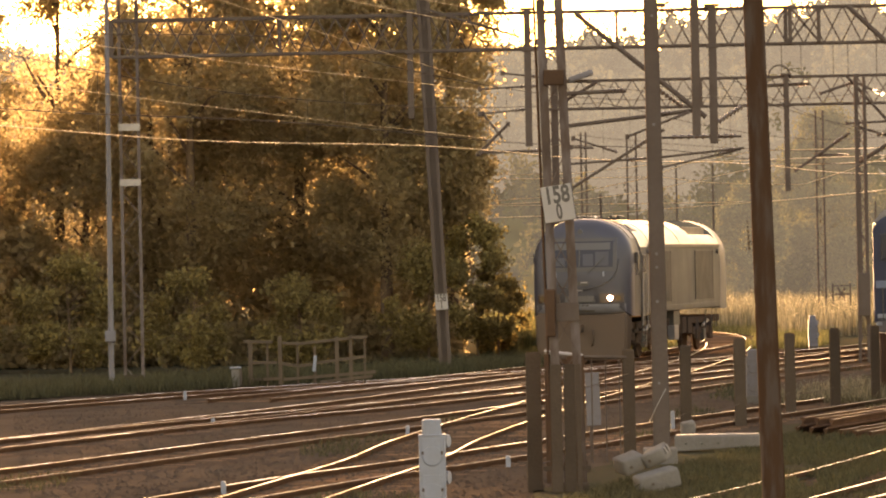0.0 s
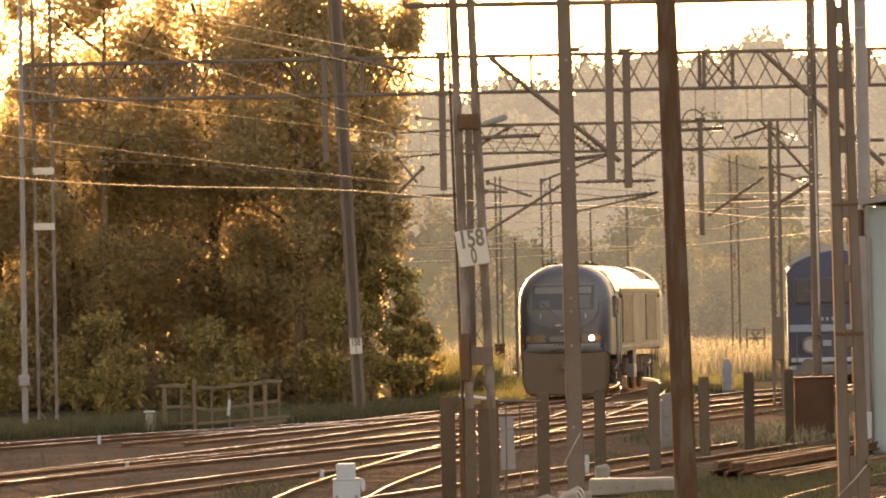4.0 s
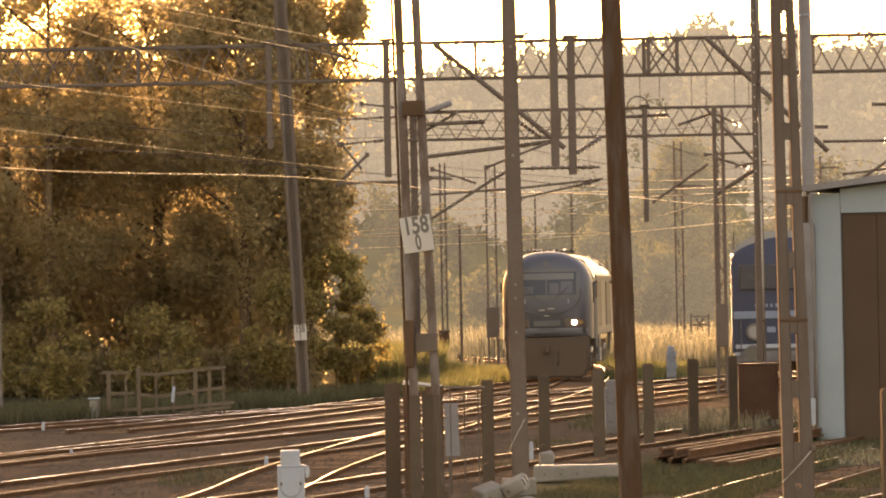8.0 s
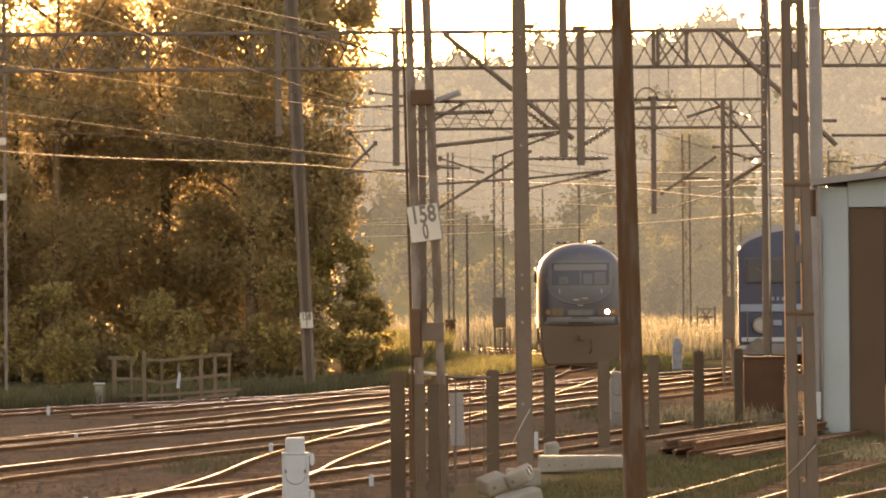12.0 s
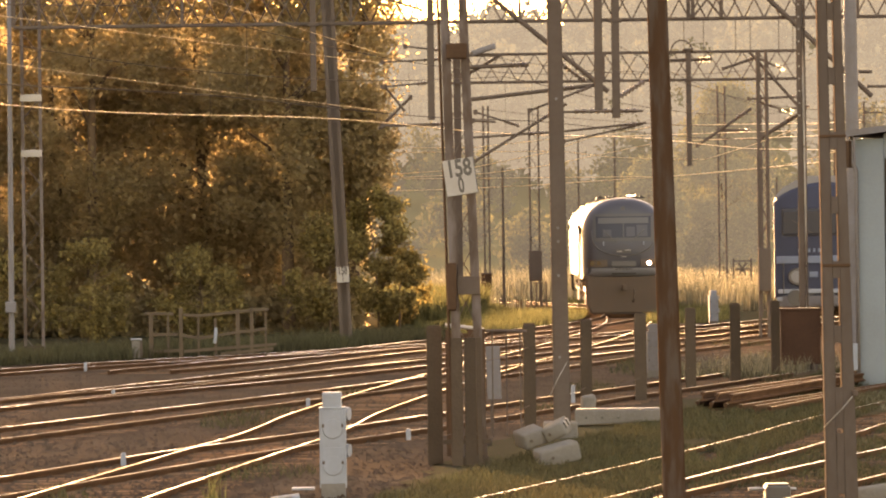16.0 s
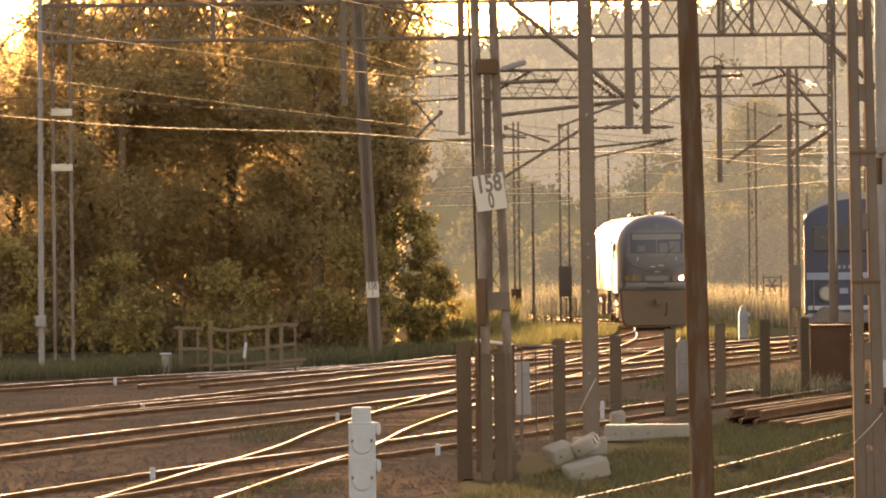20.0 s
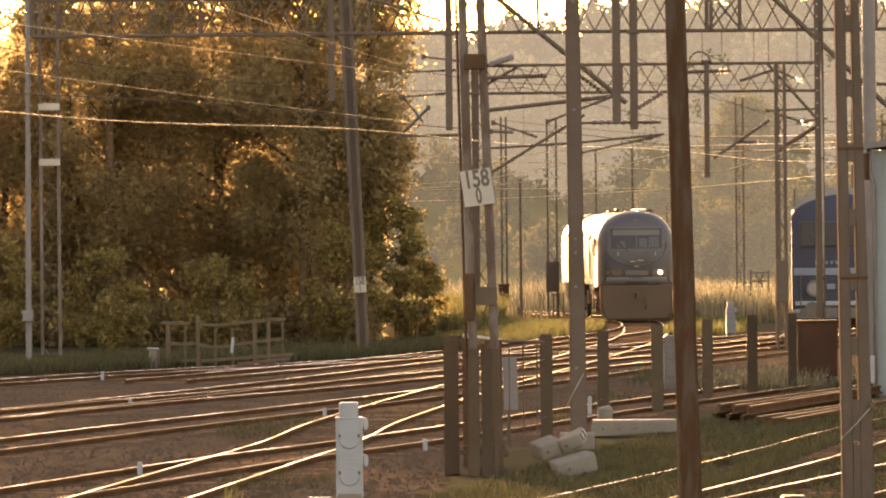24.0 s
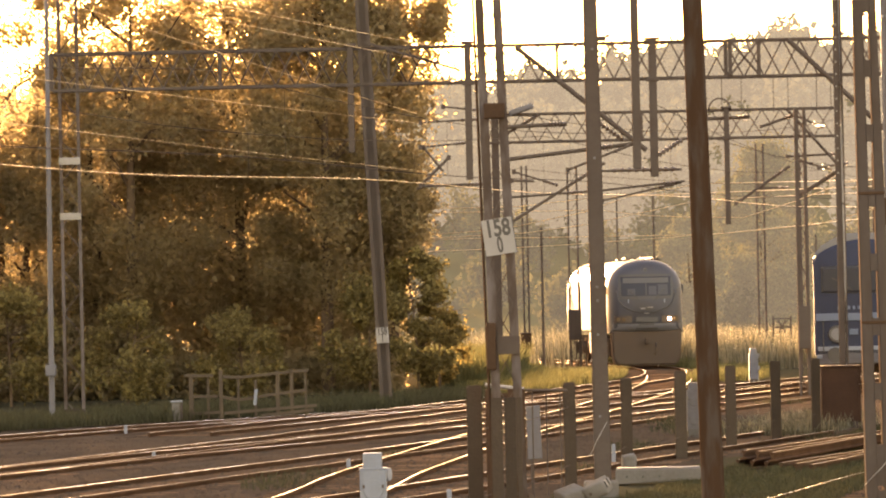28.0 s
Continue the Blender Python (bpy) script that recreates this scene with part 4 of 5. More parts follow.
def text_part(words, size, mat, parent, m, thick=0.002):
    cu = bpy.data.curves.new("letters", "FONT")
    cu.body, cu.size, cu.extrude, cu.align_x, cu.align_y = words, size, thick, "CENTER", "CENTER"
    cu.offset = size * 0.03
    ob = new("letters", cu)
    me = bpy.data.meshes.new_from_object(ob.evaluated_get(bpy.context.evaluated_depsgraph_get()))
    bpy.data.objects.remove(ob)
    me.materials.clear()
    me.materials.append(mat)
    o = new("letters", me)
    o.parent = parent
    o.matrix_basis = m
    return o


def distance_board(x, y, z, w, h, top, low, tilt, label, big):
    s = thing("distance_board", x, y, z, label, "sign")
    r = Matrix.Rotation(radians(tilt), 4, "Y")
    part("board", box(0, 0, 0, w, 0.012, h, 0.003, r), M_SIGNW, s)
    part("rim", box(w / 2 + 0.006, 0.01, 0, 0.014, 0.03, h, 0.002, r), M_BLACK, s)
    stand = Matrix.Rotation(radians(90), 4, "X")
    text_part(top, h * 0.66, M_BLACK, s, r @ Matrix.Translation((0, -0.009, h * 0.22)) @ stand @ Matrix.Diagonal((0.72 if big else 0.62, 1, 1, 1)))
    text_part(low, h * 0.60, M_BLACK, s, r @ Matrix.Translation((0.0, -0.009, -h * 0.25)) @ stand @ Matrix.Diagonal((0.54, 1, 1, 1)))
    part("bracket", box(0, 0.03, 0.05, w * 0.6, 0.05, 0.03), M_STEEL, s)
    return s


distance_board(0.585, 58.775, 3.73, 0.40, 0.47, "158", "0", -8, "white enamel distance board with black 158 over 0", True)

# ---- rusty pole, grey pole, slotted mast, square post ----
rp = thing("rusty_pole", 2.52, 45.39, -0.05, "leaning rusty steel pole with flaked paint", "pole")
part("shaft", rod((0.06, 0, 0), (-0.085, 0, 6.6), 0.118, 20, 0.100), M_RUSTPALE, rp)
part("collar", rod((0.06, 0, 0.0), (0.058, 0, 0.16), 0.16, 20, 0.14), M_RUST, rp)
gp = thing("steel_column", 2.09, 66.3, -0.05, "weathered square steel column with bolts", "column")
b = box(0, 0, 0, 0.235, 0.22, 1.0, 0.0)
bmesh.ops.transform(b, matrix=Matrix(((0.86, 0, -0.05, 0), (0, 1, 0, 0), (0, 0, 8.2, 4.1), (0, 0, 0, 1))), verts=b.verts)
for v in b.verts:
    if v.co.z < 1:
        v.co.x *= 1.22
bmesh.ops.bevel(b, geom=[e for e in b.edges if abs(e.verts[0].co.z - e.verts[1].co.z) > 1], offset=0.02, segments=2, affect="EDGES")
part("shaft", b, M_STEEL, gp)
for z in (1.2, 2.4, 2.9, 3.1, 5.0, 6.6):
    part("bolt", rod((0.0, -0.11, z), (0.0, -0.135, z), 0.022, 8), M_GREYSTEEL, gp)
part("earth_wire", pipe([(0.10, -0.13, 1.12), (-0.05, -0.14, 0.85), (-0.16, -0.14, 0.62)], 0.005), M_GALV, gp)
part("foundation", box(0, 0, 0.1, 0.5, 0.5, 0.3, 0.03), M_CONC, gp)

sm = thing("slotted_mast", 4.36, 46.75, -0.05, "tall rust-stained mast with oval slots, wider at its foot", "mast")
at = lambda ends, z: ends[0] + (ends[1] - ends[0]) * z / 7.3
SLOT_L, SLOT_R = (-0.012, -0.084), (0.054, -0.030)
for a, c in (((-0.135, -0.185), SLOT_L), (SLOT_R, (0.20, 0.035))):
    b = loft([[(at(a, z), -0.08, z), (at(c, z), -0.08, z), (at(c, z), 0.08, z), (at(a, z), 0.08, z)] for z in (0.0, 7.3)])
    bmesh.ops.recalc_face_normals(b, faces=b.faces)
    bmesh.ops.bevel(b, geom=[e for e in b.edges if abs(e.verts[0].co.z - e.verts[1].co.z) > 1], offset=0.012, segments=2, affect="EDGES")
    part("channel", b, M_MAST, sm)
for i in range(11):
    z = -0.065 + i * 0.67 if i else 0.1
    b = bmesh.new()
    mid, half = (at(SLOT_L, z) + at(SLOT_R, z)) / 2, (at(SLOT_R, z) - at(SLOT_L, z)) / 2 + 0.006
    tall = (0.18, 0.34, 0.24)[i] if i < 3 else 0.115
    z -= 0.095 if i == 2 else 0.0
    pts = []
    for s in (1, -1):
        for k in range(9):
            a = math.pi * k / 8
            pts.append((mid - s * half * math.cos(a), -0.083, z + s * (tall - 0.030 * math.sin(a))))
    b.faces.new([b.verts.new(p) for p in pts])
    ex = bmesh.ops.extrude_face_region(b, geom=b.faces[:])
    bmesh.ops.translate(b, vec=(0, 0.10, 0), verts=[v for v in ex["geom"] if isinstance(v, bmesh.types.BMVert)])
    bmesh.ops.recalc_face_normals(b, faces=b.faces)
    part("batten_plate", b, M_MAST, sm)
for z in (4.0, 2.66):
    part("joint_band", box((at((-0.135, -0.185), z) + at((0.20, 0.035), z)) / 2, -0.086, z, at((0.20, 0.035), z) - at((-0.135, -0.185), z) + 0.01, 0.012, 0.03, 0.003), M_RUST, sm)
part("earth_wire", pipe([(-0.16, -0.12, 0.98), (0.02, -0.13, 1.16), (0.16, -0.13, 1.32)], 0.006), M_GALV, sm)
part("clamp", box(0.17, -0.1, 1.33, 0.06, 0.08, 0.06, 0.01), M_STEEL, sm)
part("foundation", box(0, 0, 0.0, 0.5, 0.4, 0.12, 0.02), M_CONCPOST, sm)
sp = thing("smooth_pole", 9.78, 100.3, -0.05, "smooth grey round pole rising behind the shed", "pole")
part("shaft", rod((0, 0, 0), (-0.06, 0, 12.6), 0.15, 20, 0.14), M_GREYSTEEL, sp)
for x in (-0.09, 0.0, 0.09):
    part("bolt", rod((x - 0.05, -0.13, 9.02), (x - 0.05, -0.17, 9.02), 0.03, 8), M_WHITE, sp)
sq = thing("angle_post", 8.78, 102, -0.05, "dark riveted angle-steel post", "post")
part("angle", box(0.0, 0, 5.2, 0.20, 0.03, 10.4, 0.006), M_STEEL, sq)
part("angle", box(-0.085, 0.07, 5.2, 0.03, 0.11, 10.4, 0.006), M_STEEL, sq)
part("cable", pipe([(0.045, -0.04, 0.3), (0.055, -0.04, 3.2), (0.035, -0.04, 6.4), (0.04, -0.04, 9.6)], 0.022, 8), M_GALV, sq, "pale cable down the post")
for z in (2.2, 4.9, 7.6):
    part("cable_clip", box(0.045, -0.035, z, 0.09, 0.05, 0.06, 0.01), M_STEEL, sq)
for i in range(16):
    part("rivet", rod((-0.05, -0.012, 5.6 + i * 0.28), (-0.05, -0.03, 5.6 + i * 0.28), 0.022, 8), M_GALV, sq)

# ---- shed ----
sh = thing("white_shed", 8.27, 84.49, -0.05, "white plastered shed with a sloping roof and brown gate", "shed", turn=-18.3)
part("pier", box(0.27, 0.12, 2.35, 0.54, 0.24, 4.72, 0.015), M_PLASTER, sh)
part("lintel", box(2.74, 0.12, 4.53, 4.38, 0.24, 0.38, 0.0), M_PLASTER, sh)
b = box(2.74, 0.122, 4.86, 4.40, 0.23, 0.30)
for v in b.verts:
    if v.co.z > 4.8:
        v.co.z = 4.74 + v.co.x * 0.105
part("gable", b, M_PLASTER, sh)
part("pier", box(4.75, 0.12, 2.17, 0.36, 0.24, 4.34, 0.015), M_PLASTER, sh)
part("side_wall", box(0.12, 3.6, 2.35, 0.24, 6.7, 4.7), M_PLASTER, sh)
part("side_wall", box(4.8, 3.6, 2.35, 0.24, 6.7, 4.7), M_PLASTER, sh)
part("back_wall", box(2.46, 6.85, 2.30, 4.4, 0.2, 4.7), M_PLASTER, sh)
TILT = Matrix.Translation((0, 0, 4.78)) @ Matrix.Rotation(radians(-6), 4, "Y")
rf = part("roof", box(2.45, 3.5, 0.05, 5.3, 7.5, 0.10, 0.01, TILT), M_ROOF, sh)
part("fascia", box(2.45, -0.27, 0.04, 5.34, 0.03, 0.12, 0, TILT), M_GREYSTEEL, rf)
for i in range(6):
    part("gate_board", box(0.54 + 0.34 + i * 0.675, 0.1, 2.17, 0.665, 0.06, 4.30, 0.006), M_DOOR, sh)
dp = part("drainpipe", pipe([(-0.06, -0.06, 4.75), (-0.06, -0.06, 4.3), (0.02, -0.06, 4.1), (0.02, -0.06, 0.15)], 0.045, 8), M_ROOF, sh, "dark drainpipe down the wall corner")
part("cabinet", box(-0.16, -0.2, 4.42, 0.22, 0.3, 0.5, 0.01), M_RUST, sh, "rusty box under the eaves")
part("plinth", box(-0.03, -0.08, 0.62, 0.10, 0.08, 0.5, 0.01), M_WHITE, sh)

# ---- fence, gate, boards ----
for i, (x, y, h, w) in enumerate(((0.22, 59.33, 1.76, 0.20), (1.74, 70.04, 1.56, 0.19), (2.86, 76.33, 1.48, 0.19), (4.0, 80.75, 1.50, 0.21), (5.25, 86.53, 1.48, 0.20), (6.34, 89.76, 1.50, 0.20), (7.44, 93.5, 1.48, 0.18), (6.24, 54.4, 1.68, 0.25))):
    t = thing("fence_post", x, y, -0.06, "dark weathered concrete fence post", "fence post", "fence posts")
    b = box(0, 0, h / 2 + 0.03, w, w * 0.9, h + 0.06, 0.012)
    part("shaft", b, M_CONCPOST, t)
    part("cap", box(0, 0, h + 0.065, w * 0.86, w * 0.78, 0.03, 0.008), M_CONCPOST, t)
ga = thing("yard_gate", 0.36, 61.03, -0.05, "dark steel yard gate with a pale pipe top rail", "gate")
part("top_rail", rod((0.02, 0, 1.80), (0.54, 0.0, 1.73), 0.028, 8), M_GALV, ga, "pale galvanised pipe")
part("top_rail", rod((0.54, 0.0, 1.72), (1.15, 1.53, 1.67), 0.02, 8), M_STEEL, ga)
for x, w in ((0.05, 0.06), (0.40, 0.16), (0.52, 0.07)):
    part("upright", box(x, 0, 0.88, w, 0.06, 1.72, 0.005), M_RUST, ga)
for z in (0.28, 1.66):
    part("cross_rail", box(0.3, 0.0, z, 0.56, 0.04, 0.05, 0.004), M_RUST, ga)
part("sheet", box(0.47, 0.02, 0.86, 0.10, 0.015, 1.5), M_RUST, ga)
for x, w in ((0.16, 0.145), (0.335, 0.15), (0.45, 0.06)):
    part("board", box(x - 0.015, -2.72, 0.86, w, 0.04, 1.66, 0.006), M_CONCPOST, ga)
part("board_rail", box(0.27, -2.685, 0.34, 0.62, 0.03, 0.06, 0.004), M_CONCPOST, ga)
part("brace", bar((0.08, 0.0, 0.3), (0.38, 0.0, 0.95), 0.03, 0.015), M_STEEL, ga)
for k in range(3):
    part("hanger", rod((0.66 + 0.2 * k, 0.31 + 0.49 * k, 1.70 - 0.016 * k), (0.66 + 0.2 * k, 0.31 + 0.49 * k, 0.25), 0.010, 5), M_STEEL, ga)
bd = thing("metal_sheet", 1.17, 68, -0.05, "pale grey metal sheet hung on the fence", "sheet")
part("sheet", box(0, 0, 0.93, 0.21, 0.012, 0.80, 0.003, Matrix.Rotation(radians(-1.5), 4, "Y")), M_GREYSTEEL, bd)
part("leg", box(-0.06, 0.03, 0.5, 0.04, 0.03, 1.0), M_STEEL, bd)
for z in (0.30, 1.2):
    wire((0.22, 59.33, z), (1.74, 70.04, z), 0.05, "thin fence wire between concrete posts", 0.006, M_STEEL)
for (xa, ya), (xb, yb) in (((1.74, 70.04), (2.86, 76.33)), ((2.86, 76.33), (4.0, 80.75)), ((4.0, 80.75), (5.25, 86.53)), ((5.25, 86.53), (6.34, 89.76)), ((6.34, 89.76), (7.44, 93.5))):
    wire((xa, ya, 0.35), (xb, yb, 0.35), 0.05, "thin fence wire between concrete posts", 0.005, M_STEEL)


# ---- shunting signals ----
def dwarf_signal(x, y, w, h, label, hoods=True, mat=M_WHITE):
    t = thing("dwarf_signal", x, y, -0.05, label, "signal", "dwarf signals")
    base = part("foot", box(0.0, 0, 0.06, w * 0.92, w * 0.8, 0.18, 0.01), M_CONC, t)
    body = part("housing", box(0, 0, 0.07 + h * 0.42, w, w * 0.75, h * 0.80, 0.012), mat, t)
    part("neck", box(-0.005 * 1, 0, 0.07 + h * 0.90, w * 0.72, w * 0.6, h * 0.17, 0.02), mat, t)
    part("shoulder", box(0, 0, 0.07 + h * 0.825, w * 1.04, w * 0.8, 0.02, 0.005), mat, t)
    for z in (0.62, 0.25):
        lid = part("lamp_lid", rod((0, -w * 0.37, 0.07 + h * z), (0, -w * 0.43, 0.07 + h * z), w * 0.40, 22, w * 0.36), mat, body)
        part("lid_plate", box(0, -w * 0.395, 0.07 + h * (z + 0.09), w * 0.78, w * 0.05, h * 0.18, 0.004), mat, body)
        for s in (-1, 1):
            part("latch", box(s * w * 0.36, -w * 0.44, 0.07 + h * (z + 0.03), w * 0.08, w * 0.08, h * 0.035, 0.004), M_STEEL, body)
        if hoods:
            part("hood", rod((w * 0.45, 0.12, 0.07 + h * (z + 0.14)), (w * 0.62, 0.10, 0.07 + h * (z + 0.14)), w * 0.26, 16, w * 0.24), mat, body)
    return t


dwarf_signal(-1.0, 52.53, 0.31, 1.16, "white painted dwarf signal beside the turnout")
dwarf_signal(4.9, 93.33, 0.29, 1.05, "pale grey dwarf signal behind the fence", mat=M_GREYSTEEL)
dwarf_signal(9.4, 142.63, 0.29, 1.06, "white dwarf signal at the meadow edge")
pm = thing("point_machine", -1.55, 51.34, -0.07, "white plate and rods of a point lever", "point lever")
part("plate", box(0.22, 0.3, 0.16, 0.26, 0.14, 0.03, 0.005), M_WHITE, pm)
part("rod", rod((-0.14, 0, 0.06), (0.18, 0, 0.10), 0.025), M_GALV, pm)
part("weight", box(0.14, -0.05, -0.0, 0.09, 0.09, 0.2, 0.01), M_WHITE, pm)
for x, y, h in ((-3.95, 60.18, 0.17), (-7.6, 103.02, 0.20), (-1.95, 79.73, 0.16), (-0.15, 66.64, 0.16), (2.75, 79.9, 0.32), (-5.9, 87.21, 0.1)):
    t = thing("track_stake", x, y, -0.07, "small white stake beside the rails", "stake", "white stakes")
    part("peg", box(0, 0, h / 2, 0.07, 0.06, h, 0.012), M_WHITE, t)
    part("cap", box(0, 0, h + 0.01, 0.06, 0.05, 0.02, 0.008), M_WHITE, t)

# ---- concrete blocks, slab, stacked beams, box ----
for x, y, z, sx, sy, sz, rx, ry, rz in ((1.46, 59.12, 0.30, 0.34, 0.34, 0.22, 8, -17, 24), (1.81, 59.07, 0.40, 0.32, 0.30, 0.20, 16, -24, -22), (1.80, 58.77, 0.09, 0.56, 0.32, 0.24, 6, -14, 16)):
    t = new("concrete_block")
    t.matrix_world = pose(x, y, z, rx, ry, rz)
    tagged(t, "whitewashed concrete block lying in a heap", "block", "concrete blocks")
    b = box(0, 0, 0, sx, sy, sz, 0.035)
    for v in b.verts:
        v.co += Vector((noise.noise(v.co * 9 + Vector((x, y, z))), noise.noise(v.co * 9 + Vector((4, y, z))), noise.noise(v.co * 9))) * 0.018
    part("block", smooth(b, 50), M_CONC, t)
    part("lifting_eye", rod((-sx * 0.2, -sy * 0.5 - 0.01, 0.0), (-sx * 0.2, -sy * 0.5 + 0.02, 0.0), 0.022, 10), M_STEEL, t)
    # black boxes on the end face paint the shade of open pockets
    for k in (-0.22, 0.22):
        part("pocket", box(sx * 0.47, sy * k, 0.02, 0.06, sy * 0.26, sz * 0.5, 0.012), M_BLACK, t, "black box for a shaded pocket in the block's end")
sb = thing("concrete_beam", 3.1, 70.04, -0.05, "pale concrete beam lying on the grass", "beam")
b = box(0, 0, 0.15, 1.32, 0.5, 0.24, 0.02, Matrix.Rotation(radians(-3), 4, "Z"))
for v in b.verts:
    if v.co.x > 0 and v.co.z < 0.1:
        v.co.z += 0.06
part("beam", b, M_CONC, sb)
part("top_face", box(0, 0, 0.278, 1.28, 0.46, 0.015, 0.004, Matrix.Rotation(radians(-3), 4, "Z")), M_GREYSTEEL, sb)
for k in range(4):
    part("hole", rod((-0.5 + 0.25 * k, -0.262, 0.15), (-0.5 + 0.25 * k, -0.245, 0.15), 0.02, 8), M_BLACK, sb)
st_ = thing("broken_stone", 2.72, 71.91, -0.05, "pale broken stone behind the concrete beam", "stone")
b = box(0, 0, 0.22, 0.24, 0.2, 0.40, 0.06)
for v in b.verts:
    v.co += Vector((noise.noise(v.co * 8), noise.noise(v.co * 8 + Vector((3, 3, 3))), noise.noise(v.co * 7))) * 0.06
part("stone", smooth(b, 50), M_CONC, st_)
rng = random.Random(9)
for i in range(9):
    layer = 0 if i < 6 else 1
    k = i if i < 6 else i - 5.6
    t = new("old_rail")
    x0, y0 = 4.7 + 0.20 * k, 75.8 - 0.56 * k
    ang = math.atan2(3.5, 10.5) + rng.uniform(-0.03, 0.03)
    ln = rng.uniform(10.4, 12.6)
    t.matrix_world = Matrix.Translation((x0 + math.sin(ang) * ln / 2, y0 + math.cos(ang) * ln / 2, -0.03 + 0.16 * layer)) @ Matrix.Rotation(-ang, 4, "Z")
    tagged(t, "old dark rail stacked on the ground beside the fence", "rail", "stacked rails")
    lk = [Vector((0, -ln / 2, 0.10)), Vector((0, ln / 2, 0.10))]
    part("web", rail_skin(lk, 0, [(s * 1.1, h * 1.1) for s, h in RAIL_SIDE]), M_RAILSIDE, t)
    part("head", rail_skin(lk, 0, [(s * 1.1, h * 1.1) for s, h in RAIL_TOP]), M_RAILDULL, t, "worn dull rail head")
rb = thing("rusty_container", 8.25, 96.9, -0.07, "rust-red steel box standing at the track end", "container")
part("body", box(0, 0.4, 0.72, 0.86, 0.9, 1.18, 0.02), M_RUSTBOX, rb)
part("lid", box(0, 0.4, 1.325, 0.92, 0.96, 0.04, 0.01), M_RUSTBOX, rb)
for x in (-0.4, 0.4):
    part("rib", box(x, -0.060, 0.72, 0.05, 0.03, 1.14, 0.004), M_RUSTBOX, rb)
for x in (-0.3, 0.3):
    part("skid", box(x, 0.4, 0.07, 0.12, 0.9, 0.14, 0.01), M_STEEL, rb)

lu = thing("concrete_lump", 4.95, 48.62, -0.05, "pale broken concrete lump at the siding", "block")
b = box(0, 0, 0.13, 0.5, 0.4, 0.30, 0.07)
for v in b.verts:
    v.co += Vector((noise.noise(v.co * 6), noise.noise(v.co * 6 + Vector((3, 3, 3))), noise.noise(v.co * 5))) * 0.09
part("lump", smooth(b, 50), M_CONC, lu)
pb = thing("point_box", 4.0, 50.32, -0.07, "dark point lock box with a bright rod between the rails", "point box")
part("body", box(0, 0, 0.10, 0.28, 0.34, 0.20, 0.02), M_BLACK, pb)
part("rod", rod((-0.32, 0, 0.16), (0.22, 0.05, 0.15), 0.02), M_GALV, pb)
part("lid", box(0, 0, 0.21, 0.24, 0.30, 0.02, 0.005), M_BLACK, pb)

# ---- left side: poles, railing, lantern ----
la = thing("light_pole", -10.15, 112.71, -0.05, "slim pale pole with a box near its foot", "pole")
part("shaft", rod((0, 0, 0), (0.06, 0, 11.5), 0.075, 10, 0.05), M_GREYSTEEL, la)
part("cabinet", box(0, -0.1, 1.34, 0.26, 0.2, 0.28, 0.02), M_GREYSTEEL, la, "grey junction box")
lb = lattice_mast(-9.68, 113.9, 11.5, 0.45, "grey two-channel mast before the dark trees", 0, M_MASTGREY)
for z in (5.2, 6.6):
    part("band", box(0, -0.09, z, 0.54, 0.03, 0.18, 0.005), M_GALV, lb)
part("foundation", box(0, 0, 0.15, 0.5, 0.5, 0.36, 0.03), M_CONCPOST, lb)
lp = thing("leaning_mast", -1.93, 122.91, -0.05, "grey leaning mast with a small distance board", "mast")
for xa, xb in ((-0.12, -0.62), (0.12, -0.36)):
    b = box(0, 0, 0, 0.10, 0.14, 1.0)
    bmesh.ops.transform(b, matrix=Matrix(((1, 0, xb - xa, (xa + xb) / 2), (0, 1, 0, 0), (0, 0, 11.6, 5.8), (0, 0, 0, 1))), verts=b.verts)
    part("leg", b, M_STEEL, lp)
b = box(0, 0.04, 0, 0.20, 0.02, 1.0)
bmesh.ops.transform(b, matrix=Matrix(((1, 0, -0.49, -0.245), (0, 1, 0, 0), (0, 0, 11.6, 5.8), (0, 0, 0, 1))), verts=b.verts)
part("web_plate", b, M_STEEL, lp)
distance_board(-2.01, 122.79, 1.90, 0.34, 0.43, "158", "1", -3, "small white distance board with black 158 over 1", False)
ra = thing("wooden_railing", -5.3, 113.22, -0.05, "old grey wooden railing before the trees", "railing")
for x, h, w in ((-1.39, 1.16, 0.11), (-0.96, 1.14, 0.06), (-0.64, 1.25, 0.10), (-0.20, 1.10, 0.06), (0.23, 0.98, 0.07), (0.79, 1.20, 0.10), (1.14, 1.24, 0.09), (1.49, 1.20, 0.05)):
    part("post", box(x, 0, h / 2, w, w, h, 0.01), M_WOOD, ra)
for x0, x1, z0, z1 in ((-1.55, -0.82, 1.13, 1.11), (-0.57, -0.12, 1.08, 1.05), (-0.12, 1.14, 1.06, 1.17), (1.10, 1.57, 1.18, 1.19), (-1.36, -0.72, 0.60, 0.59), (-0.68, -0.18, 0.58, 0.49),
                       (-0.18, 0.22, 0.49, 0.54), (0.22, 0.74, 0.55, 0.62), (0.74, 1.52, 0.62, 0.70), (-1.40, -0.66, 0.16, 0.19), (-0.57, 1.76, 0.16, 0.31), (0.36, 1.68, 0.08, 0.20)):
    part("rail", bar((x0, -0.06, z0), (x1, -0.06, z1), 0.04, 0.075), M_WOOD, ra)
part("rag", box(0.23, -0.10, 0.55, 0.08, 0.03, 0.40, 0.01, Matrix.Translation((0.23, 0, 0.55)) @ Matrix.Rotation(radians(6), 4, "Y") @ Matrix.Translation((-0.23, 0, -0.55))), M_WHITE, ra, "pale rag hung on a post")
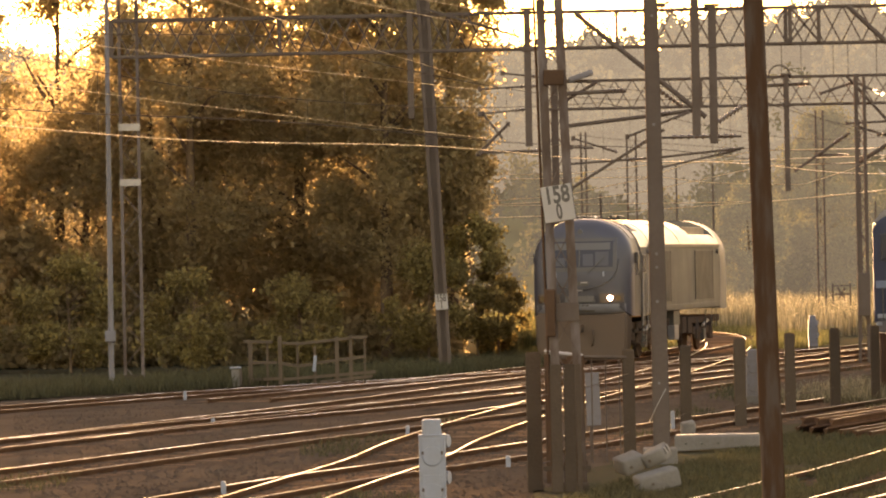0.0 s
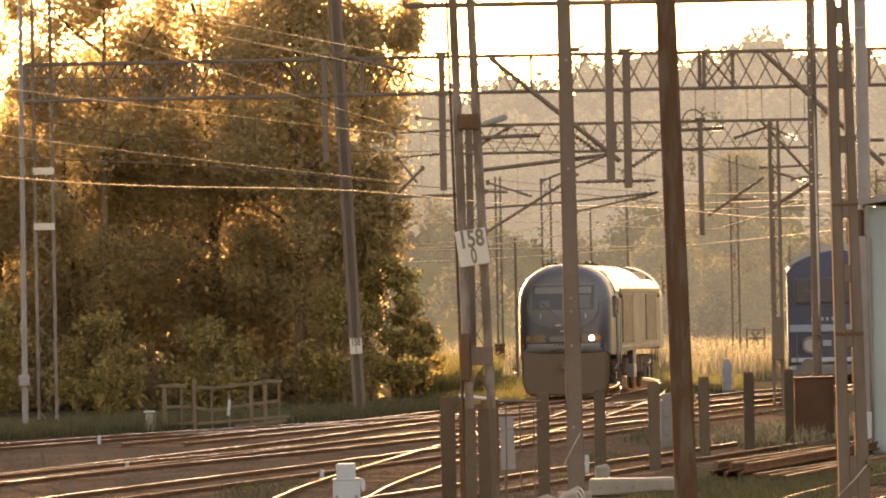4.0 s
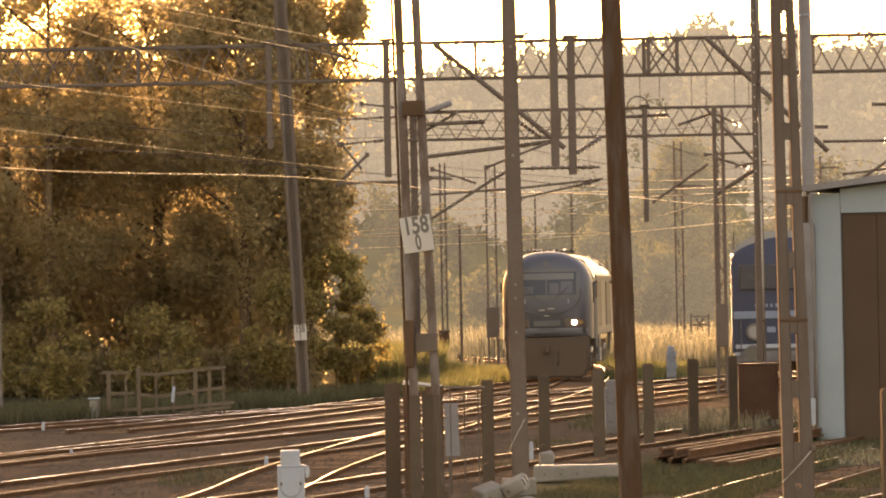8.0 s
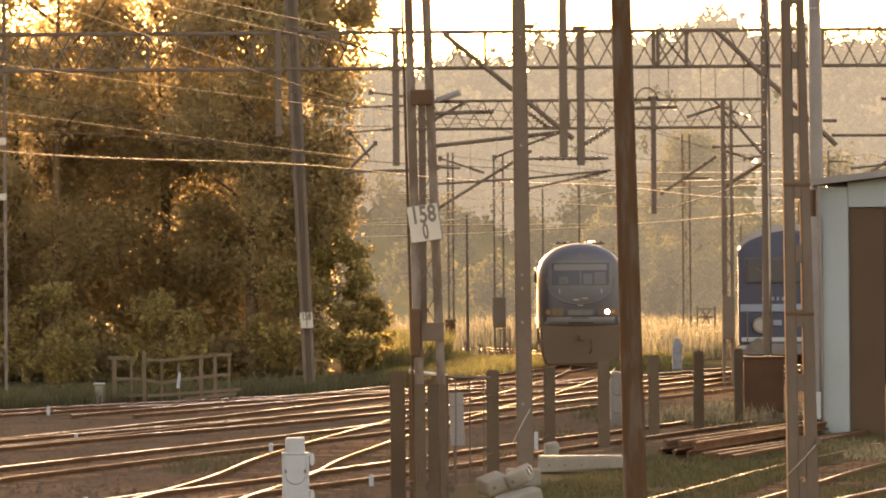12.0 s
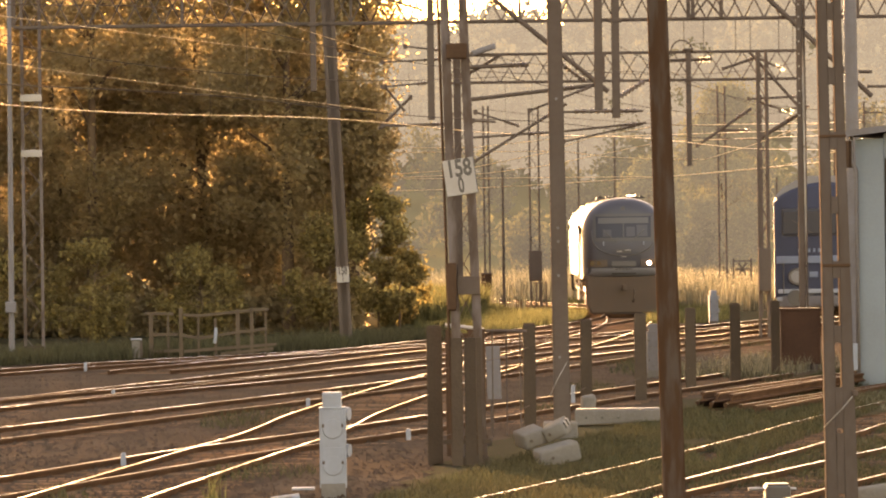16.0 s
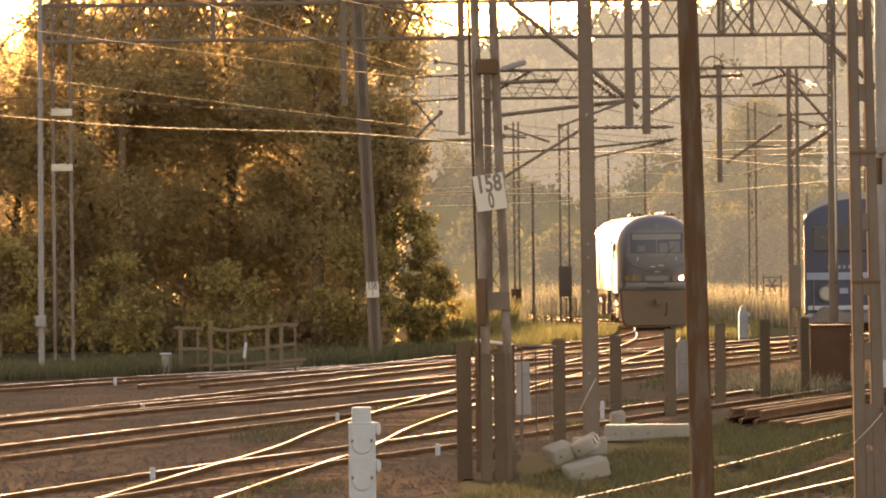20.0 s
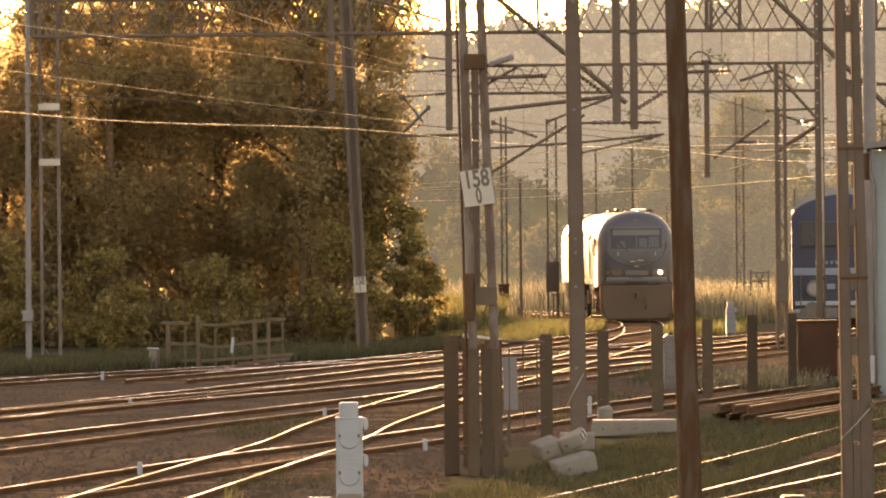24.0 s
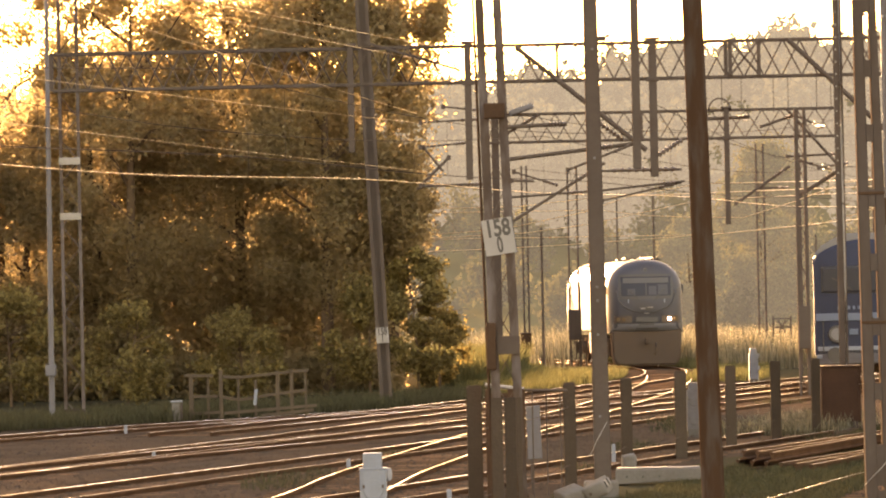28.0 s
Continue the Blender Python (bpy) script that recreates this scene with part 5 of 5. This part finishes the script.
ln_ = thing("track_lantern", -7.02, 112.37, -0.05, "small pale track lantern beside the rails", "lantern")
part("housing", box(0, 0, 0.24, 0.2, 0.18, 0.44, 0.015), M_CONC, ln_)
part("lid", box(0, 0, 0.50, 0.28, 0.24, 0.04, 0.01), M_WHITE, ln_)
part("side", box(0.13, -0.02, 0.26, 0.05, 0.2, 0.4, 0.005), M_STEEL, ln_)
ft = thing("far_box", 2.75, 176.8, -0.05, "dark cabinet on a post in the tall grass", "cabinet")
part("body", box(0, 0, 1.1, 0.42, 0.3, 0.62, 0.02), M_RUST, ft)
part("lid", box(0, 0, 1.43, 0.48, 0.36, 0.05, 0.01), M_STEEL, ft)
part("post", rod((0, 0, 0), (0, 0, 0.8), 0.05), M_STEEL, ft)
for x, y in ((4.8, 180.2), (5.0, 180.2), (5.2, 180.5)):
    t = thing("marker_post", x, y, -0.05, "short dark post before the curved far rails", "post", "marker posts")
    part("shaft", rod((0, 0, 0), (0, 0, 1.0), 0.03), M_STEEL, t)
    part("cap", box(0, 0, 1.0, 0.12, 0.08, 0.05, 0.01), M_STEEL, t)


# ---- locomotives ----
def section(w, top, foot, shoulder, n=10, arch=2.2):
    """Half-width w, roof top, foot; the sides stand up to the shoulder, the roof arches over."""
    right = [(w * math.cos(a) ** (2 / arch) if math.cos(a) > 0 else 0.0, shoulder + (top - shoulder) * math.sin(a) ** (2 / arch)) for a in [k * math.pi / 2 / n for k in range(n + 1)]]
    side = [(w, foot + (shoulder - foot) * k / 5) for k in range(5)]
    r = side + right
    return r + [(-x, z) for x, z in r[::-1] if x > 1e-6]


def wheelset(parent, y, r=0.52):
    ws = part("axle", rod((-0.72, y, r), (0.72, y, r), 0.08, 10), M_LDARK, parent)
    for s in (-1, 1):
        b = rod((s * 0.68, y, r), (s * 0.80, y, r), r, 24)
        part("wheel", b, M_LDARK, ws)
        part("tyre", rod((s * 0.665, y, r), (s * 0.70, y, r), r + 0.025, 24), M_RAILTOP, ws)


def bogie(parent, y):
    b = part("bogie_frame", box(0, y, 0.72, 2.2, 3.6, 0.26, 0.03), M_LDARK, parent)
    for s in (-1, 1):
        part("side_beam", box(s * 1.12, y, 0.66, 0.12, 3.5, 0.24, 0.03), M_LDARK, b)
        for dy in (-1.25, 1.25):
            part("axle_box", box(s * 1.18, y + dy, 0.54, 0.14, 0.34, 0.34, 0.03), M_LDARK, b)
            part("spring", rod((s * 1.16, y + dy, 0.70), (s * 1.16, y + dy, 1.05), 0.10, 10), M_STEEL, b)
        part("damper", rod((s * 1.24, y - 0.4, 0.8), (s * 1.24, y + 0.5, 0.95), 0.05, 8), M_GALV, b)
        part("hanging_box", box(s * 1.2, y - 0.1, 0.52, 0.12, 0.42, 0.36, 0.02), M_LGREY, b)
    wheelset(parent, y - 1.25)
    wheelset(parent, y + 1.25)


def long_locomotive():
    """Front at y = 0, facing -y."""
    t = thing("locomotive", 1.85, 129.2, 0.03, "dusty blue-fronted locomotive with light grey sides, one lamp lit", "locomotive")
    W, L = 1.45, 17.4
    full = section(W, 4.13, 1.30, 2.95)
    mid_z = 2.55

    def reach(x, z):
        """How far x, z lies from the nose's centre to its outline, 0 to 1."""
        dx, dz = x, z - mid_z
        best = 9.0
        for (xa, za), (xb, zb) in zip(full, full[1:] + full[:1]):
            ex, ez = xb - xa, zb - za
            den = dx * ez - dz * ex
            if abs(den) < 1e-9:
                continue
            k = (xa * ez - (za - mid_z) * ex) / den
            u = (xa * dz - (za - mid_z) * dx) / den
            if k > 0 and -1e-6 <= u <= 1 + 1e-6:
                best = min(best, k)
        return 1 / best if best < 9 else 0.0

    def nose_y(x, z, s=None):
        """The nose's face: raked above the lamps, rounded towards its edge."""
        s = reach(x, z) if s is None else s
        y = 0.22 * (abs(x) / W) ** 2.4 + 0.30 * max(0, z - 2.35) ** 1.3 / 1.8
        if s > 0.72:
            k = min(1, (s - 0.72) / 0.28)
            y += 0.42 * (1 - math.sqrt(max(0, 1 - k * k)))
        return y

    face = []
    for s in (0.03, 0.25, 0.45, 0.6, 0.72, 0.80, 0.87, 0.92, 0.96, 0.985, 1.0):
        face.append([(x * s, nose_y(x * s, mid_z + (z - mid_z) * s, s), mid_z + (z - mid_z) * s) for x, z in full])
    back = [[(x, 0.86, z) for x, z in full]]
    part("cab_shell", smooth(loft(face + back), 40), M_LBLUE, t, "dusty dark blue rounded cab")
    part("cab_wall", smooth(loft([[(x * 0.997, y, z - 0.006) for x, z in full] for y in (0.87, 1.80)]), 40), M_LGREY, t, "light grey cab wall behind the nose")
    part("cab_roof", smooth(loft([[(x * 1.003, y, z + 0.006) for x, z in full if z > 3.42] for y in (1.05, 1.74)]), 40), M_BLACK, t, "black roof strip behind the cab")
    # grey body with its chamfered roof
    prof = [(W, 1.36), (W, 3.28), (W - 0.03, 3.34), (W - 0.10, 3.52), (W - 0.26, 3.74), (W - 0.52, 3.93), (W - 0.85, 4.05), (0.3, 4.10), (-0.3, 4.10), (-(W - 0.85), 4.05), (-(W - 0.52), 3.93), (-(W - 0.26), 3.74), (-(W - 0.10), 3.52), (-(W - 0.03), 3.34), (-W, 3.28), (-W, 1.36)]
    body = part("body", box(0, 1.81 + (L - 3.62) / 2, 2.32, 2 * W - 0.004, L - 3.62, 1.92, 0.01), M_LGREY, t, "light grey body side")
    roof = part("roof", smooth(loft([[(x, y, z) for x, z in prof if z > 3.27] for y in (1.82, 10.9)]), 40), M_LROOF, t, "silver chamfered roof")
    part("low_roof", smooth(loft([[(x, y, min(z, 3.66)) for x, z in prof if z > 3.27] for y in (10.91, L - 2.16)]), 40), M_LROOF, roof, "silver roof shoulder beside the recess")
    part("roof_hoop", smooth(loft([[(x, y, z) for x, z in prof if z > 3.27] for y in (L - 2.15, L - 1.81)]), 40), M_LROOF, roof, "silver hoop closing the roof recess")
    well = part("roof_well", box(0, 13.05, 3.70, 2.1, 4.1, 0.07, 0.01), M_BLACK, roof, "dark roof recess")
    for y in (11.6, 12.55, 13.5, 14.45):
        part("roof_fan", rod((0, y, 3.73), (0, y, 3.95), 0.40, 20, 0.36), M_GRILLE, well)
    for s in (-1, 1):
        part("recess_wall", box(s * 1.02, 13.05, 3.80, 0.05, 4.1, 0.20, 0.01), M_BLACK, well)
    for y in (3.4, 6.0, 8.5):
        part("roof_seam", smooth(loft([[(x * 1.004, yy, z + 0.010) for x, z in prof if z > 3.30] for yy in (y, y + 0.05)]), 40), M_GRILLE, roof)
    for s in (-1, 1):
        part("gutter", box(s * (W + 0.012), L / 2 + 0.6, 3.31, 0.05, L - 5.0, 0.11, 0.01), M_BLACK, roof, "black gutter strip")
        part("roof_panel", box(0, 0, 0, 0.30, 0.62, 0.03, 0.004, Matrix.Translation((s * (W - 0.385), 2.35, 3.85)) @ Matrix.Rotation(s * math.atan2(0.19, 0.26), 4, "Y")), M_BLACK, roof, "black roof hatch")
    rack = part("roof_rack", box(0, 2.55, 4.125, 1.7, 0.9, 0.04, 0.01), M_GRILLE, roof, "low rack of roof equipment")
    for k in range(7):
        part("roof_insulator", rod((-0.72 + 0.24 * k, 2.25 + 0.10 * (k % 2), 4.14), (-0.72 + 0.24 * k, 2.25 + 0.10 * (k % 2), 4.20), 0.06, 10, 0.04), M_GRILLE, rack)
    for x in (-0.55, 0.55):
        part("roof_bar", rod((x, 2.15, 4.19), (x * 0.6, 5.2, 4.21), 0.025, 8), M_GRILLE, rack)
    part("horn", rod((0.2, 1.2, 4.13), (0.2, 1.65, 4.17), 0.06, 8, 0.03), M_GALV, roof)
    part("rear_cab_shell", smooth(loft([[(x, L - y, z) for x, y, z in ring] for ring in face + [[(x, 1.80, z) for x, z in full]]]), 40), M_LBLUE, t, "dusty blue rear cab")
    # side grilles, doors, windows, hanging gear
    for s in (-1, 1):
        for y, w in ((5.2, 3.0), (12.6, 3.2)):
            p = part("side_grille", box(s * (W + 0.004), y, 2.40, 0.03, w, 1.50, 0.008), M_GRILLE, body, "dark mesh grille in the body side")
            for k in range(6):
                part("slat", box(s * (W + 0.020), y, 1.78 + k * 0.25, 0.012, w - 0.08, 0.04), M_GRILLE, p)
            for dy in (-w / 2, w / 2):
                part("grille_edge", box(s * (W + 0.018), y + dy, 2.40, 0.016, 0.05, 1.52), M_LGREY, p)
        part("sill", box(s * (W + 0.006), L / 2, 1.45, 0.03, L - 3.8, 0.16, 0.01), M_LGREY, body)
        for y in (3.0, 15.0):
            part("side_lamp", rod((s * W, y, 3.12), (s * (W + 0.07), y, 3.12), 0.07, 12), M_BLACK, body)
        door = part("cab_door", box(s * (W + 0.008), 2.22, 2.20, 0.03, 0.62, 1.86, 0.012), M_LGREY, t)
        part("door_window", box(s * (W + 0.02), 2.22, 2.80, 0.03, 0.42, 0.5, 0.012), M_GLASS, door)
        part("handrail", rod((s * (W + 0.06), 1.84, 1.0), (s * (W + 0.06), 1.84, 2.6), 0.018), M_GALV, door)
        part("handrail", rod((s * (W + 0.06), 2.60, 1.0), (s * (W + 0.06), 2.60, 2.6), 0.018), M_GALV, door)
        w = part("cab_window", box(s * (W - 0.012), 1.36, 2.76, 0.03, 0.60, 0.62, 0.03), M_GLASS, t, "dark cab side window")
        part("window_frame", box(s * (W - 0.018), 1.36, 2.76, 0.028, 0.68, 0.70, 0.03), M_BLACK, w)
        part("window_pillar", bar((s * (W + 0.008), 1.60, 2.46), (s * (W + 0.008), 1.34, 3.06), 0.03, 0.07), M_LGREY, w)
        part("mirror", box(s * (W + 0.05), 1.0, 2.98, 0.10, 0.06, 0.30, 0.015), M_BLACK, t)
        for z in (0.50, 0.80, 1.10):
            part("step", box(s * (W - 0.1), 2.22, z, 0.24, 0.55, 0.03), M_LDARK, door)
        for y in (2.0, 2.5):
            part("step_hanger", box(s * (W - 0.01), y, 0.90, 0.03, 0.05, 0.94), M_LGREY, door)
        for y in (5.6, 6.4, 9.9, 10.9):
            part("underframe_box", box(s * 1.12, y, 0.86, 0.34, 0.62, 0.52, 0.03), M_LDARK, t)
        tank = part("side_tank", box(s * 1.24, 8.2, 1.12, 0.22, 1.0, 0.44, 0.02), M_LGREY, t, "light grey box below the sill")
        part("tank_foot", box(s * 1.27, 8.0, 0.68, 0.22, 0.75, 0.44, 0.02), M_LBAND, tank)
        for y in (3.1, 4.3, 12.9, 14.1, 14.9):
            part("hanger_strap", bar((s * (W - 0.02), y, 1.36), (s * (W - 0.06), y + 0.18, 0.74), 0.03, 0.11), M_LGREY, t)
    # front: windscreen, band, lamps, skirt
    def front_patch(name, x0, x1, z0, z1, mat, out, label="", parent=None, n=12):
        """A panel laid on the cab's front."""
        vs = []
        for j in range(7):
            z = z0 + (z1 - z0) * j / 6
            row = []
            for i in range(n + 1):
                x = x0 + (x1 - x0) * i / n
                row.append((x, nose_y(x, z) - out, z))
            vs.append(row)
        b = bmesh.new()
        fr = [[b.verts.new(p) for p in r] for r in vs]
        bk = [[b.verts.new((p[0], p[1] + 0.10, p[2])) for p in r] for r in vs]
        for g, flip in ((fr, False), (bk, True)):
            for j in range(6):
                for i in range(n):
                    q = (g[j][i], g[j][i + 1], g[j + 1][i + 1], g[j + 1][i])
                    b.faces.new(q[::-1] if flip else q)
        edge = fr[0] + [r[-1] for r in fr[1:]] + fr[-1][-2::-1] + [r[0] for r in fr[-2:0:-1]]
        edgeb = bk[0] + [r[-1] for r in bk[1:]] + bk[-1][-2::-1] + [r[0] for r in bk[-2:0:-1]]
        for i in range(len(edge)):
            k = (i + 1) % len(edge)
            b.faces.new((edge[k], edge[i], edgeb[i], edgeb[k]))
        bmesh.ops.recalc_face_normals(b, faces=b.faces)
        return part(name, smooth(b, 40), mat, parent or t, label)
    ws = front_patch("windscreen", -0.96, 0.96, 2.72, 3.46, M_GLASS, 0.022, "dark curved windscreen")
    front_patch("screen_surround", -1.06, 1.06, 2.60, 3.56, M_BLACK, 0.010, "black windscreen surround")
    for s in (-1, 1):
        part("wiper", bar((s * 0.25, nose_y(0.25, 2.55) - 0.04, 2.55), (s * 0.72, nose_y(0.72, 3.0) - 0.05, 3.0), 0.025, 0.02), M_BLACK, ws)
        part("marker", box(s * 0.70, nose_y(0.7, 2.52), 2.52, 0.05, 0.06, 0.14, 0.01), M_WHITE, t, "small white marker")
    part("upper_lamp", rod((0, nose_y(0, 3.74) + 0.05, 3.74), (0, nose_y(0, 3.74) - 0.02, 3.74), 0.075, 14), M_PANEL, t, "small unlit top lamp")
    # strips and patches on the opaque glass imitate the dim cab inside
    front_patch("sun_blind", -0.88, 0.88, 3.22, 3.42, M_PANEL, 0.026, "pale strip laid on the windscreen for a sun blind", ws)
    front_patch("screen_divider", -0.02, 0.02, 2.74, 3.24, M_BLACK, 0.028, "", ws, 2)
    for x0, x1, z1 in ((-0.72, -0.42, 3.00), (0.10, 0.40, 3.10), (0.46, 0.84, 3.16)):
        front_patch("cab_shade", x0, x1, 2.76, z1, M_LBLUE, 0.025, "dim patch laid on the windscreen for shapes in the cab", ws, 4)
    front_patch("front_band", -1.30, 1.30, 1.36, 1.66, M_LBAND, 0.012, "paler blue-grey band across the nose")
    curve_x = [1.12 * math.cos(math.pi * k / 24) for k in range(25)]
    curve_z = [2.95 - 0.86 * math.sin(math.pi * k / 24) ** 0.7 for k in range(25)]
    part("nose_line", pipe([(x, nose_y(x, z) - 0.006, z) for x, z in zip(curve_x, curve_z)], 0.022), M_BLACK, t, "dark curved line round the nose")
    front_patch("badge", -0.26, 0.26, 2.19, 2.31, M_BLACK, 0.014, "dark maker's plate", None, 6)
    front_patch("badge", -0.24, -0.06, 2.22, 2.26, M_SIGNW, 0.020, "pale mark", None, 3)
    front_patch("badge", 0.04, 0.24, 2.27, 2.30, M_SIGNW, 0.020, "pale mark", None, 3)
    front_patch("badge", -0.09, 0.09, 2.04, 2.08, M_SIGNW, 0.014, "pale mark", None, 3)
    front_patch("number_bar", -0.42, 0.42, 1.72, 1.90, M_PANEL, 0.014, "pale number panel", None, 6)
    for k in range(5):
        front_patch("number_bar", -0.30 + 0.12 * k, -0.22 + 0.12 * k, 1.60, 1.65, M_LGREY, 0.018, "", None, 2)
    front_patch("number_bar", -0.42, 0.42, 1.44, 1.49, M_LGREY, 0.018, "", None, 6)
    for s in (-1, 1):
        h = front_patch("lamp_bezel", min(s * 0.58, s * 1.26), max(s * 0.58, s * 1.26), 1.70, 1.96, M_BEZEL, 0.012, "dark red-brown lamp housing")
        lit = s > 0
        part("lamp", rod((s * 0.88, 0.14, 1.83), (s * 0.88, 0.02, 1.83), 0.072, 18), M_LAMP if lit else M_AMBER, h, "lit white headlamp" if lit else "unlit amber lamp")
        part("tail_lamp", rod((s * 1.10, 0.16, 1.83), (s * 1.10, 0.08, 1.83), 0.08, 14), M_AMBER, h)
    part("buffer_beam", box(0, 0.55, 1.05, 2.5, 0.6, 0.42, 0.04), M_LDARK, t)
    b = loft([[(x * k, y, z) for x, z, k in ((-1.36, 1.42, 1), (1.36, 1.42, 1), (1.32, 0.36, 1), (1.16, 0.04, 1), (-1.16, 0.04, 1), (-1.32, 0.36, 1))] for y in (0.16, 0.9)])
    bmesh.ops.bevel(b, geom=b.edges[:], offset=0.07, segments=3, affect="EDGES")
    smooth(b, 40)
    part("skirt", b, M_LDARK, t, "brown dusty front skirt")
    part("coupler", box(0, 0.0, 0.98, 0.14, 0.5, 0.2, 0.02), M_LDARK, t)
    part("hose", pipe([(0.35, 0.20, 0.95), (0.36, 0.10, 0.80), (0.34, 0.10, 0.55), (0.30, 0.18, 0.45)], 0.025), M_LDARK, t)
    part("underframe", box(0, L / 2, 1.0, 2.4, L - 1.2, 0.22, 0.02), M_LDARK, t)
    bogie(t, 3.6)
    bogie(t, L - 3.6)
    return t


loco = long_locomotive()


def blue_locomotive():
    t = thing("blue_locomotive", 11.55, 126.82, 0.03, "standing blue electric locomotive with a white stripe", "locomotive", turn=-4.7)
    W, L = 1.46, 15.5
    nose = [(0.0, 1.435, 4.16, 1.05, 3.56), (0.03, 1.452, 4.22, 1.02, 3.62), (0.25, W, 4.33, 1.0, 3.72), (0.9, W, 4.40, 1.0, 3.76), (L - 0.9, W, 4.40, 1.0, 3.76), (L - 0.06, 1.4, 4.2, 1.02, 3.62), (L, 1.3, 4.1, 1.05, 3.5)]
    part("body", smooth(loft([[(x, y, z) for x, z in section(w, top, foot, sh, arch=1.6)] for y, w, top, foot, sh in nose]), 40), M_BLUE2, t)
    part("roof", smooth(loft([[(x, y, z) for x, z in ((1.44, 3.84), (1.22, 4.10), (0.85, 4.31), (0.45, 4.44), (-0.45, 4.44), (-0.85, 4.31), (-1.22, 4.10), (-1.44, 3.84))] for y in (0.14, L - 0.4)]), 40), M_LBAND, t, "grey roof with rounded shoulders")
    for s in (-1, 1):
        w = part("windscreen", box(s * 0.66, 0.0, 3.13, 1.12, 0.06, 0.72, 0.05), M_GLASS, t)
        part("window_rim", box(s * 0.66, 0.015, 3.13, 1.20, 0.05, 0.80, 0.05), M_BLACK, w)
        part("wiper", bar((s * 0.35, -0.05, 2.82), (s * 0.95, -0.05, 3.2), 0.025, 0.015), M_BLACK, w)
        h = part("headlamp", rod((s * 0.82, 0.0, 1.60), (s * 0.82, -0.10, 1.60), 0.25, 24, 0.23), M_PANEL, t, "round headlamp with a chrome rim")
        part("lens", rod((s * 0.82, -0.09, 1.60), (s * 0.82, -0.12, 1.60), 0.17, 20), M_LBAND, h)
        part("buffer", rod((s * 0.88, 0.2, 1.02), (s * 0.88, -0.5, 1.02), 0.11, 12), M_LDARK, t)
        part("buffer_head", rod((s * 0.88, -0.5, 1.02), (s * 0.88, -0.56, 1.02), 0.22, 18), M_BLACK, t)
        part("grab_rail", rod((s * 1.2, -0.06, 1.1), (s * 1.2, -0.06, 2.0), 0.016), M_BLACK, t)
        part("cab_window", box(s * (W + 0.0), 1.1, 2.95, 0.04, 0.8, 0.6, 0.04), M_GLASS, t)
        part("door", box(s * (W + 0.0), 2.1, 2.2, 0.04, 0.62, 2.0, 0.02), M_BLUE2, t)
        for k in range(6):
            part("side_window", box(s * (W + 0.0), 4.0 + 1.5 * k, 3.0, 0.03, 0.9, 0.5, 0.02), M_GLASS, t)
        part("side_stripe", box(s * (W + 0.003), L / 2, 2.08, 0.012, L - 1.2, 0.22), M_STRIPE, t)
        part("number_bar", box(s * 0.35, -0.03, 1.66, 0.24, 0.02, 0.16, 0.004), M_STRIPE, t)
        part("frame_plate", box(s * 1.32, -0.03, 0.97, 0.16, 0.05, 0.10, 0.01), M_WHITE, t)
    part("lower_band", box(0, -0.012, 1.19, 2.72, 0.05, 0.12, 0.01), M_WHITE, t, "white band above the buffer beam")
    part("front_stripe", box(0, -0.012, 2.08, 2.80, 0.05, 0.21, 0.01), M_STRIPE, t, "pale stripe across the front")
    for k in range(6):
        part("number_bar", box(-0.75 + 0.14 * k, -0.015, 2.34, 0.07, 0.02, 0.10), M_STRIPE, t)
    part("upper_lamp", rod((0, 0.1, 3.80), (0, -0.05, 3.80), 0.15, 18), M_GALV, t)
    part("buffer_beam", box(0, 0.1, 0.98, 2.76, 0.2, 0.46, 0.03), M_GREYSTEEL, t, "grey buffer beam")
    part("coupler", box(0, -0.2, 0.95, 0.14, 0.5, 0.2, 0.02), M_LDARK, t)
    part("underframe", box(0, L / 2, 0.9, 2.5, L - 0.6, 0.3, 0.02), M_LDARK, t)
    bogie(t, 3.2)
    bogie(t, L - 3.2)
    return t


blue_locomotive()


# ---- what moves ----
def motions():
    walk(loco, [(s, pose(x, y, 0.03, 0, 0, -math.degrees(math.atan(h)))) for s, x, y, h in (
        (0, 1.85, 129.2, 0.216), (1, 2.45, 131.9, 0.198), (2, 3, 134.6, 0.180), (3, 3.6, 137.2, 0.164), (6, 4.95, 142.1, 0.127), (8, 5.55, 144.5, 0.093),
        (10, 6.17, 147, 0.063), (11, 6.45, 148.4, 0.045), (15, 7.15, 155.5, 0.016), (17, 7.35, 158.6, -0.003), (20, 7.65, 163.2, -0.023), (25, 7.55, 169.2, -0.059), (28, 7.35, 173.1, -0.072))])


motions()
